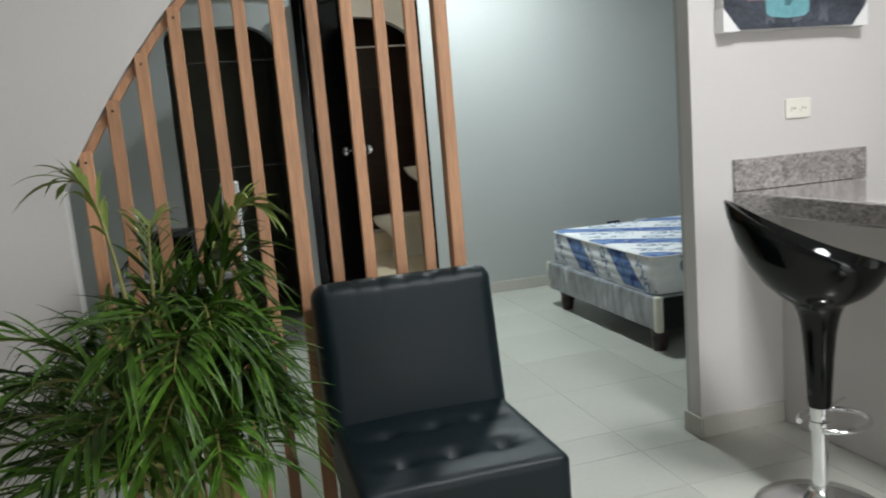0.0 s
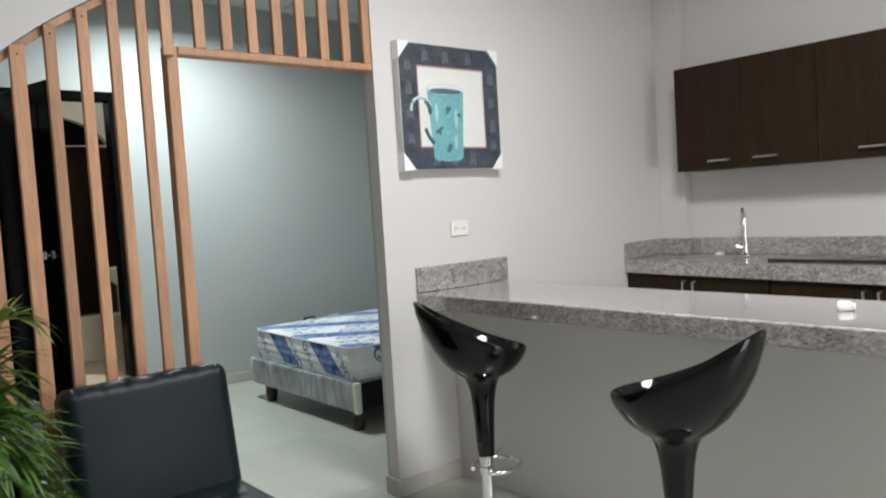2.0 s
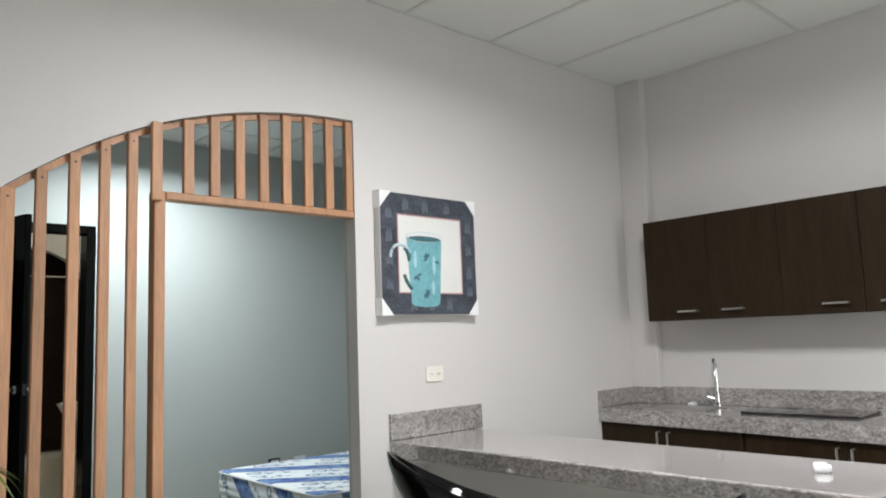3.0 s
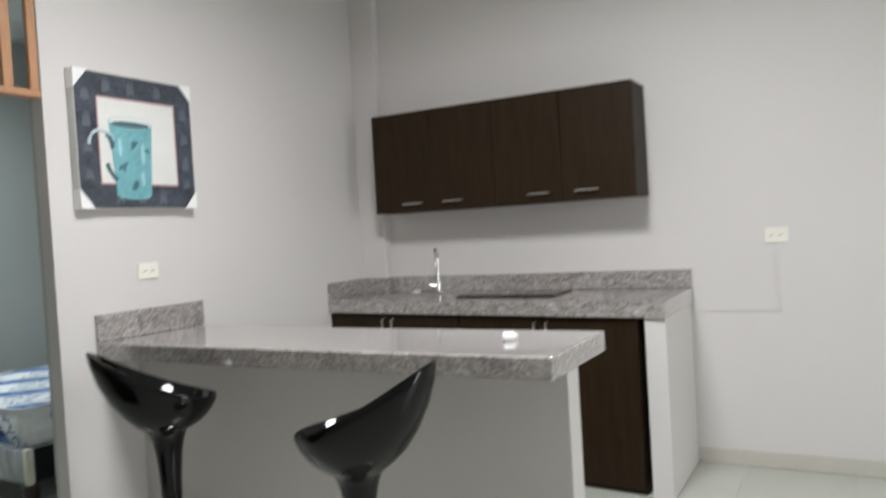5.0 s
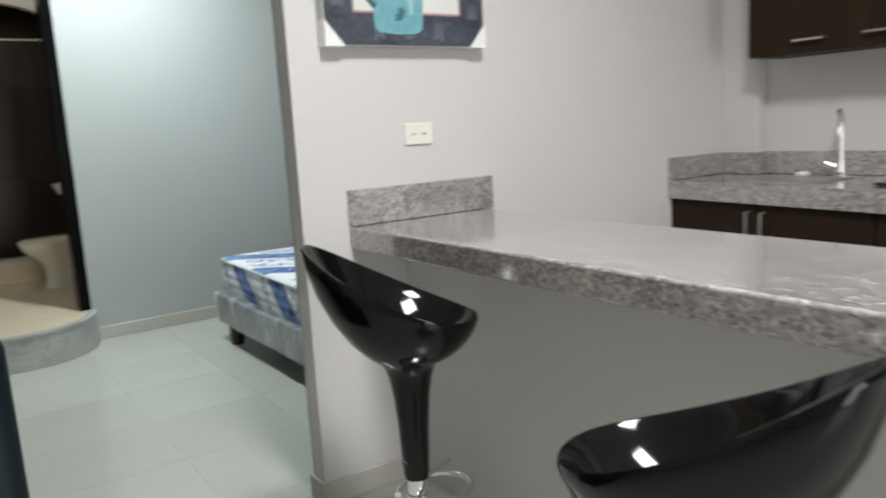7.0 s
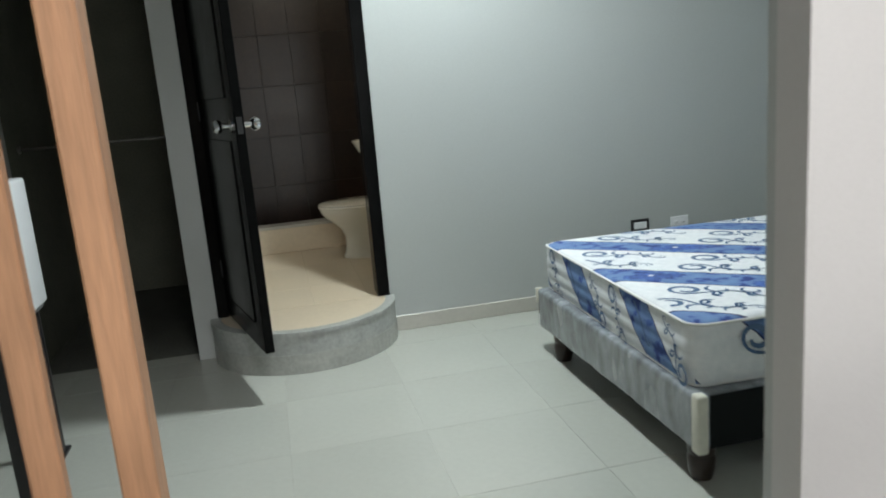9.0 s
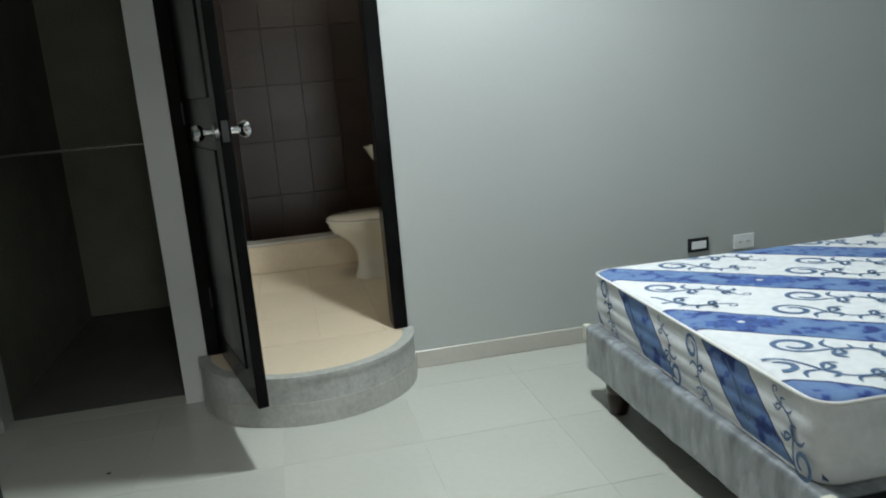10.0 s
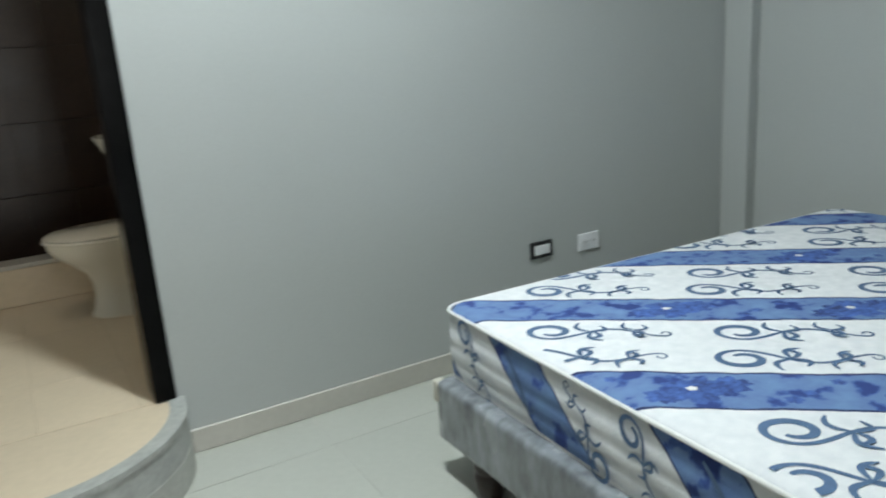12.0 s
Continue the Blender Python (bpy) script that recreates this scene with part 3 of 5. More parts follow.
wall_outlet("wall_outlet", "cream double wall outlet above the granite bar", (2.082, YP, 1.253), 0, CREAM)
wall_outlet("wall_outlet", "white double wall outlet above the bed", (3.187, YG, 0.408), 0, WPLAST, 0.115, 0.075)
wall_outlet("wall_outlet", "cream outlet plate on the kitchen wall", (XE, 0.11, 1.235), -90, CREAM, 0.115, 0.08)
t = thing("light_switch", "white rocker switch in a black frame above the bed", "switch", (2.932, YG, 0.420))
part("frame", box(-0.057, 0.057, -0.010, -0.0005, -0.036, 0.036, 0.004), BPLAST, t)
part("rocker", box(-0.040, 0.040, -0.015, -0.0102, -0.020, 0.020, 0.003), WPLAST, t)
t = thing("cable_duct", "thin painted cable duct on the kitchen wall", "duct", (XE, 0.11, 0.84))
part("riser", box(-0.006, -0.0005, -0.006, 0.006, 0.007, 0.354, 0.001, 1), PAINT, t)
part("run", box(-0.006, -0.0005, -0.006, 0.434, -0.006, 0.006, 0.001, 1), PAINT, t)


# ---- picture of a mug ----
def picture():
    x0, x1, z0, z1 = 1.722, 2.364, 1.548, 2.151
    cx = (x0 + x1) / 2
    w, h = x1 - x0, z1 - z0
    t = thing("wall_picture", "canvas print of a teal mug with white card corners", "picture", (cx, YP, z0))
    yf = -0.048
    part("canvas", box(-w / 2, w / 2, yf, -0.004, 0, h, 0.004), CANVAS, t)

    def flat(name, pts, y, material, label="", thick=0.0012):
        return part(name, prism(pts, "y", yf - y - thick, yf - y), material, t, label)

    def rect(a, b, c, d):
        return [(a, c), (b, c), (b, d), (a, d)]
    bw = 0.105
    L, R, B, T = -w / 2 + 0.003, w / 2 - 0.003, 0.003, h - 0.003
    flat("border", rect(L, L + bw, B, T), 0.0005, SLATE, "dark slate painted border")
    flat("border", rect(R - bw, R, B, T), 0.0005, SLATE, "dark slate painted border")
    flat("border", rect(L + bw, R - bw, T - bw, T), 0.0005, SLATE, "dark slate painted border")
    flat("border", rect(L + bw, R - bw, B, B + bw), 0.0005, SLATE, "dark slate painted border")
    flat("panel", rect(L + bw, R - bw, B + bw, T - bw), 0.0006, IVORY, "ivory painted panel")
    for a, b, c, d in ((L + bw, R - bw, T - bw - 0.004, T - bw + 0.003), (L + bw, R - bw, B + bw - 0.003, B + bw + 0.004), (R - bw - 0.003, R - bw + 0.003, B + bw, T - bw), (L + bw - 0.003, L + bw + 0.003, B + bw, T - bw)):
        flat("line", rect(a, b, c, d), 0.0022, PINKL)
    # faint leaf shapes on the border
    rng = random.Random(4)
    spots = [(L + 0.05, z) for z in (0.15, 0.27, 0.39, 0.5)] + [(R - 0.05, z) for z in (0.12, 0.22, 0.34, 0.46)] + [(x, B + 0.05) for x in (-0.12, 0.0, 0.12)] + [(x, T - 0.05) for x in (-0.16, -0.03, 0.12)]
    for x, z in spots:
        for dx in (-0.015, 0.0, 0.015):
            s = 0.7 + 0.5 * rng.random()
            flat("leaf_motif", [(x + dx - 0.007, z - 0.03 * s), (x + dx + 0.007, z - 0.03 * s), (x + dx * 0.8 + 0.004, z + 0.01), (x + dx * 0.6, z + 0.035 * s), (x + dx * 0.8 - 0.004, z + 0.01)], 0.0022, MOTIF, "", 0.0006)
    # mug: tall tapered cup with rim and handle
    mx, mb, mt = -0.042, 0.038, 0.385
    wt, wb = 0.116, 0.094
    body = [(mx - wb, mb + 0.02), (mx - wb + 0.02, mb + 0.006), (mx, mb), (mx + wb - 0.02, mb + 0.006), (mx + wb, mb + 0.02), (mx + wt, mt)] + [(mx + wt * math.cos(a), mt + 0.0 - 0.022 * math.sin(a)) for a in [math.pi * i / 10 for i in range(1, 10)]] + [(mx - wt, mt)]
    flat("mug", body, 0.0030, TEAL, "teal painted mug")
    rim = [(mx + (wt + 0.004) * math.cos(a), mt + 0.006 + 0.026 * math.sin(a)) for a in [2 * math.pi * i / 28 for i in range(28)]]
    flat("mug_rim", rim, 0.0044, PALE, "pale mug rim")
    lip = [(mx + (wt - 0.003) * math.cos(a), mt + 0.005 + 0.021 * math.sin(a)) for a in [2 * math.pi * i / 28 for i in range(28)]]
    flat("mug_glass", lip, 0.0050, IVORY, "pale band under the mug rim", 0.0012)
    ins = [(mx + (wt - 0.012) * math.cos(a), mt - 0.004 + 0.013 * math.sin(a)) for a in [2 * math.pi * i / 28 for i in range(28)]]
    flat("mug_inside", ins, 0.0064, TEALD, "dark inside of the mug")
    up = [(mx - wt + 0.012 - 0.055 + 0.062 * math.cos(a), 0.285 + 0.06 * math.sin(a)) for a in [math.radians(20 + 15 * i) for i in range(12)]]
    part("mug_handle", tube([(x, yf - 0.0035, z) for x, z in up], 0.0080, 6), PALE, t, "pale mug handle")
    top = [(mx - wt - 0.020, 0.325), (mx - wt - 0.002, 0.318), (mx - wt + 0.010, 0.295), (mx - wt + 0.012, 0.265)]
    part("mug_handle", tube([(x, yf - 0.0032, z) for x, z in top], [0.006, 0.011, 0.012, 0.008], 6), TEALD, t, "shaded upper mug handle")
    lo = [(mx - wt - 0.022, 0.198), (mx - wt - 0.010, 0.170), (mx - wt + 0.006, 0.146), (mx - wb + 0.004, 0.128)]
    part("mug_handle", tube([(x, yf - 0.0035, z) for x, z in lo], 0.009, 6), TEALD, t, "shaded lower mug handle")
    for hx, hz, hl in ((0.058, 0.20, 0.10), (0.050, 0.10, 0.07), (-0.066, 0.23, 0.09)):
        sheen = [(mx + hx + 0.011 * math.cos(a), hz + hl / 2 + hl / 2 * math.sin(a)) for a in [2 * math.pi * k / 16 for k in range(16)]]
        flat("glaze_highlight", sheen, 0.0044, TEALL)
    for bx, bz, s in ((mx + 0.015, 0.285, 1.1), (mx - 0.055, 0.195, 1.2), (mx + 0.02, 0.095, 1.4), (mx + 0.08, 0.26, 0.8)):
        for k in range(4):
            a = rng.random() * 6.3
            d = Vector((math.cos(a), math.sin(a))) * 0.026 * s
            nn = Vector((-d.y, d.x)) * 0.28
            p = Vector((bx, bz))
            q = [p, p + d * 0.5 + nn, p + d, p + d * 0.5 - nn]
            part("sprig", prism([(v.x, v.y) for v in q], "y", yf - 0.0054 - 0.0003 * k, yf - 0.0044), TEALD, t)
    c = 0.085
    for sx in (-1, 1):
        for top in (0, 1):
            X, Z = sx * (w / 2 + 0.002), (h + 0.002 if top else -0.002)
            dz = -c if top else c
            part("corner_guard", prism([(X, Z), (X - sx * c * 0.85, Z), (X, Z + dz)], "y", yf - 0.0062, -0.003), CORNER, t, "white card corner guard")
    return t


picture()


# ---- bar stools ----
def stool(place, turn, dz=0.0, foot=0.0):
    t = thing("bar_stool", "glossy black plastic bucket bar stool on a chrome post", "stool", place, turn, "stools at the bar")
    seg = 40
    rim = []
    for i in range(seg):
        a = 2 * math.pi * i / seg
        c, s = math.cos(a), math.sin(a)
        lift = (1 - c) / 2
        rim.append(Vector((0.225 * c - 0.036, 0.176 * s * (1 - 0.12 * lift), 0.780 + 0.210 * lift ** 1.5)))
    bm = bmesh.new()

    def ring(points):
        return [bm.verts.new(p) for p in points]

    def circle(r, z, x=0.0):
        return [Vector((x + r * math.cos(2 * math.pi * i / seg), r * math.sin(2 * math.pi * i / seg), z)) for i in range(seg)]
    neck = circle(0.076, 0.670)
    rings = [ring(circle(0.032, 0.345 + dz)), ring(circle(0.035, 0.36 + dz)), ring(circle(0.042, 0.50)), ring(circle(0.049, 0.58)), ring(circle(0.058, 0.63)), ring(circle(0.066, 0.652)), ring(neck)]
    for f, up in ((0.08, 0.035), (0.23, 0.10), (0.44, 0.22), (0.65, 0.40), (0.84, 0.63), (0.96, 0.86)):
        rings.append(ring([Vector((n.x + (r.x - n.x) * f, n.y + (r.y - n.y) * f, n.z + (r.z - n.z) * up)) for n, r in zip(neck, rim)]))
    rings.append(ring([r + Vector((0, 0, 0.0)) for r in rim]))
    rings.append(ring([Vector((r.x * 0.985, r.y * 0.985, r.z + 0.006)) for r in rim]))
    rings.append(ring([Vector((r.x * 0.955, r.y * 0.955, r.z + 0.003)) for r in rim]))
    mid = Vector((0.015, 0, 0.705))
    for f in (0.9, 0.75, 0.55, 0.32, 0.14):
        pts = []
        for r in rim:
            k = f
            z = mid.z + (r.z - mid.z) * (k ** 2.1)
            pts.append(Vector((mid.x + (r.x - mid.x) * k * 0.95, r.y * k * 0.95, z)))
        rings.append(ring(pts))
    for p, q in zip(rings, rings[1:]):
        for i in range(seg):
            j = (i + 1) % seg
            bm.faces.new((p[i], p[j], q[j], q[i]))
    bm.faces.new(rings[0])
    bm.faces.new(rings[-1])
    part("seat", bm, GLOSS, t, "glossy black bucket seat with tapered stem", True)
    cap = part("screw_cap", lathe([(0, 0), (0.008, 0), (0.007, 0.003), (0, 0.004)], 14), BPLAST, t, "small black screw cap", True)
    cap.matrix_basis = pose(-0.0365 * math.cos(radians(foot)), -0.0365 * math.sin(radians(foot)), 0.395 + dz, 0, -90, foot)
    part("post", lathe([(0.0, 0.03), (0.024, 0.03), (0.024, 0.30 + dz), (0.028, 0.302 + dz), (0.028, 0.344 + dz), (0.0, 0.344 + dz)], 24), CHROME, t, "", True)
    base = [(0, 0.0), (0.193, 0.0), (0.197, 0.006), (0.19, 0.014), (0.12, 0.028), (0.05, 0.045), (0.034, 0.07), (0.028, 0.075), (0, 0.075)]
    part("base", lathe(base, 48), CHROME, t, "polished chrome dish base", True)
    fr = [(0.108 * math.cos(a) + 0.058, 0.090 * math.sin(a), 0.288 + dz) for a in [math.radians(-150 + 300 * i / 30) for i in range(31)]]
    fo = part("footrest", tube(fr, 0.009, 10), CHROME, t, "", True)
    fo.matrix_basis = pose(0, 0, 0, 0, 0, foot)
    part("collar", lathe([(0.024, 0.272 + dz), (0.031, 0.272 + dz), (0.031, 0.300 + dz), (0.024, 0.300 + dz)], 24), CHROME, t, "", True)
    lev = tube([(0.02, 0.02, 0.325 + dz), (0.07, 0.10, 0.33 + dz), (0.09, 0.13, 0.328 + dz)], 0.005, 8)
    part("lever", lev, CHROME, t, "height lever", True)
    return t


stool((1.60, 2.06, 0), -35, foot=38)
stool((1.425, 1.055, 0), 98, 0.06, -6)


# ---- armless leatherette chair ----
def cushion(dx, dy, dz, r, dimples=(), n=26, crown=0.012, pleats=()):
    bm = bmesh.new()
    bmesh.ops.create_cube(bm, size=1)
    for v in bm.verts:
        v.co = (v.co.x * dx, v.co.y * dy, v.co.z * dz)
    bmesh.ops.subdivide_edges(bm, edges=bm.edges[:], cuts=n, use_grid_fill=True)
    hx, hy, hz = dx / 2 - r, dy / 2 - r, dz / 2 - r
    for v in bm.verts:
        c = Vector((max(-hx, min(hx, v.co.x)), max(-hy, min(hy, v.co.y)), max(-hz, min(hz, v.co.z))))
        d = v.co - c
        if d.length > 1e-6:
            v.co = c + d.normalized() * r
        top = max(0.0, v.co.z / (dz / 2))
        v.co.z += crown * top * (1 - (2 * v.co.x / dx) ** 2) * (1 - (2 * v.co.y / dy) ** 2)
        for (px, py) in dimples:
            q = ((v.co.x - px) ** 2 / 0.0040 + (v.co.y - py) ** 2 / 0.0010)
            q2 = ((v.co.x - px) ** 2 + (v.co.y - py) ** 2) / 0.0005
            if v.co.z > 0:
                v.co.z -= 0.024 * math.exp(-q) + 0.016 * math.exp(-q2)
        for px in pleats:
            q = math.exp(-((v.co.x - px) / 0.008) ** 2)
            v.co.y -= 0.005 * q * max(0.0, min(1.0, (v.co.y - dy / 2 + 0.05) / 0.04))
            v.co.z -= 0.002 * q * max(0.0, min(1.0, (v.co.y - dy / 2 + 0.10) / 0.09)) * (1 if v.co.z > 0 else -1)
    return bm


def chair():
    t = thing("lounge_chair", "armless black leatherette lounge chair with a tufted seat", "chair", (0.435, 2.27, 0), 0)
    dim = [(-0.14, 0.05), (0.14, 0.05), (0, 0.05), (-0.14, -0.15), (0.0, -0.15), (0.14, -0.15)]
    s = part("seat", cushion(0.56, 0.60, 0.20, 0.026, dim, 34), LEATHER, t, "", True)
    s.matrix_basis = pose(0, -0.02, 0.315)
    b = part("backrest", cushion(0.58, 0.525, 0.15, 0.05, [], 58, 0.015, [-0.24 + 0.08 * k for k in range(7)]), LEATHER, t, "", True)
    b.matrix_basis = pose(0, 0.265, 0.575, 80, 0, 0)
    part("frame", box(-0.27, 0.27, -0.30, 0.27, 0.10, 0.214, 0.02, 3), LEATHER, t, "", True)
    for x in (-0.23, 0.23):
        for y in (-0.26, 0.24):
            part("leg", lathe([(0, 0), (0.018, 0), (0.025, 0.10), (0, 0.10)], 14, x, y), LEGW, t, "", True)
    for px, py in dim:
        bt = part("button", lathe([(0, 0), (0.010, 0), (0.008, 0.005), (0, 0.007)], 12), LEATHER, t, "", True)
        bt.matrix_basis = pose(px, py - 0.02, 0.388)


chair()


# ---- areca palm ----
def palm():
    t = thing("potted_palm", "bushy green areca palm in a dark pot beside the screen", "plant", (-0.24, 2.30, 0))
    part("pot", lathe([(0, 0), (0.10, 0), (0.105, 0.01), (0.13, 0.24), (0.14, 0.242), (0.14, 0.268), (0.126, 0.268), (0.122, 0.23), (0, 0.23)], 32), POTM, t, "", True)
    part("soil", lathe([(0, 0.231), (0.1215, 0.231), (0.09, 0.252), (0, 0.268)], 24), SOIL, t)
    rng = random.Random(11)
    count = 46
    for i in range(count):
        az = 2 * math.pi * (i * 0.381966 + 0.03 * rng.random())
        level = (i + 0.5) / count
        reach = 0.22 + 0.16 * level + 0.10 * rng.random()
        if math.sin(az) > 0.3:
            reach *= 0.50
        if math.cos(az) > 0.2:
            reach *= 0.42
        if math.cos(az) < -0.4:
            reach *= 1.35
        top = 1.04 - 0.56 * level + 0.16 * rng.random()
        young = i in (1, 4, 9)
        if young:
            az, reach, top = (2.75, 0.13, 1.22) if i == 1 else (1.4, 0.10, 1.08) if i == 4 else (-0.5, 0.16, 1.12)
        if i in (6, 12, 17):
            az, reach, top = (3.25, 0.44, 1.00) if i == 6 else (3.7, 0.40, 0.90) if i == 12 else (2.9, 0.42, 0.82)
        base = Vector((0.08 * math.cos(az + 1), 0.08 * math.sin(az + 1), 0.26))
        out = Vector((math.cos(az), math.sin(az), 0))
        ctrl = base + out * reach * 0.30 + Vector((0, 0, (top - 0.26) * 1.10))
        end = base + out * reach * 1.20 + Vector((0, 0, (top - 0.26) * (0.74 if not young else 1.0)))
        n = 25
        line = []
        for k in range(n + 1):
            u = k / n
            line.append(base * (1 - u) ** 2 + ctrl * 2 * u * (1 - u) + end * u * u)
        part("cane", tube(line[:-1], [0.007 * (1 - 0.8 * k / n) + 0.001 for k in range(n)], 6), CANE, t, "", True)
        bm = bmesh.new()
        for k in range(14 if young else 6, n + 1):
            u = k / n
            p = line[k]
            d = (line[min(k + 1, n)] - line[k - 1]).normalized()
            side = d.cross(Vector((0, 0, 1)))
            side = side.normalized() if side.length > 1e-3 else Vector((1, 0, 0))
            for sd in (-1, 1) if young or k % 2 else (-1, 1, -1, 1):
                if rng.random() < 0.08:
                    continue
                ln = (0.10 + 0.155 * math.sin(math.pi * min(1, (u - 0.22) / 0.84)) ** 0.7) * (0.65 + 0.60 * rng.random()) * (0.75 if young else 1.0)
                fwd = (d * (0.40 + 0.9 * u) + side * sd * (1.0 - 0.45 * u) + Vector((0.4 * rng.random() - 0.2, 0.4 * rng.random() - 0.2, 0.08 + 0.50 * rng.random()))).normalized()
                droop = 0.10 + 0.55 * rng.random()
                wd = 0.0050 + 0.0032 * rng.random()
                cross = fwd.cross(Vector((0.15 * rng.random(), 0.15 * rng.random(), 1))).normalized()
                roll = Vector((0, 0, (rng.random() - 0.5) * 1.1))
                prev = None
                for q in range(8):
                    v = q / 7
                    c = p + fwd * ln * v * (1 - 0.10 * v) - Vector((0, 0, droop * ln * v ** 2.2))
                    ww = wd * (0.35 + 1.3 * v if v < 0.5 else 2.0 * (1 - v)) + 0.0004
                    fold = Vector((0, 0, 0.40 * ww))
                    row = [bm.verts.new(c - (cross + roll) * ww + fold), bm.verts.new(c), bm.verts.new(c + (cross + roll) * ww + fold)]
                    if prev:
                        bm.faces.new((prev[0], prev[1], row[1], row[0]))
                        bm.faces.new((prev[1], prev[2], row[2], row[1]))
                    prev = row
        part("frond", bm, LEAFY if young else LEAF, t, "yellow-green young frond" if young else "", True)


palm()


# ---- bed ----
def scroll_points():
    """A fat curl that runs out into a wavy tendril with a small end curl, in its own plane."""
    pts = []
    for i in range(32):
        a = math.radians(-130 + 400 * i / 31)
        r = 0.022 + 0.032 * (i / 31) ** 0.8
        pts.append((r * math.cos(a) * 1.1, r * math.sin(a) * 0.88, 0.0052 + 0.0052 * math.sin(math.pi * i / 31)))
    x0, y0, _ = pts[-1]
    for i in range(1, 23):
        u = i / 22
        pts.append((x0 + 0.285 * u, y0 + 0.066 * math.sin(min(u / 0.55, 1) * math.pi / 2) ** 2 - 0.046 * math.sin(max(0, u - 0.55) / 0.45 * math.pi / 2) ** 2, 0.0062 * (1 - 0.40 * u)))
    xe, ye, _ = pts[-1]
    for i in range(1, 14):
        a = math.radians(-90 + 23 * i)
        r = 0.016 * (1 - 0.5 * i / 13)
        pts.append((xe + r * math.cos(a), ye + 0.016 + r * math.sin(a), 0.0034 - 0.0012 * i / 13))
    return pts


def sprig_leaf(length, bend):
    return [(length * i / 8, bend * math.sin(i / 8 * 2.9), 0.0022 + 0.0046 * math.sin(math.pi * i / 8) ** 0.8) for i in range(9)]


def flower_blob(bm, cx, cy, z, r, seed, d, n):
    """A flat ragged blossom of five petals."""
    rng = random.Random(seed)
    ph = rng.random() * 6
    steps = 60
    mid = d * cx + n * cy
    centre = bm.verts.new((mid.x, mid.y, z))
    ring = []
    for k in range(steps):
        a = 2 * math.pi * k / steps
        q = r * (0.74 + 0.26 * abs(math.sin(2.5 * a + ph)) + 0.10 * math.sin(9 * a + 2 * ph) + 0.05 * math.sin(17 * a))
        p = mid + d * q * math.cos(a) * 1.15 + n * q * math.sin(a)
        ring.append(bm.verts.new((p.x, p.y, z)))
    for k in range(steps):
        bm.faces.new((centre, ring[k], ring[(k + 1) % steps]))


def ribbon(points, place, ux, uy, nrm, scale=1.0, flip=1, bm=None, inside=None):
    """A flat printed stroke of changing width on a cloth face, cut off where the face ends."""
    one = bmesh.new()
    prev = None
    for i, (a, b, w) in enumerate(points):
        a1, b1, _ = points[max(i - 1, 0)]
        a2, b2, _ = points[min(i + 1, len(points) - 1)]
        d = Vector((a2 - a1, (b2 - b1))).normalized()
        n = Vector((-d.y, d.x))
        row = [place + (ux * (a + s * w * n.x) + uy * flip * (b + s * w * n.y)) * scale + nrm for s in (-1, 1)]
        if inside and not all(inside(v) for v in row):
            prev = None
            continue
        row = [one.verts.new(v) for v in row]
        if prev:
            one.faces.new((prev[0], row[0], row[1], prev[1]))
        prev = row
    return join(bm, one)


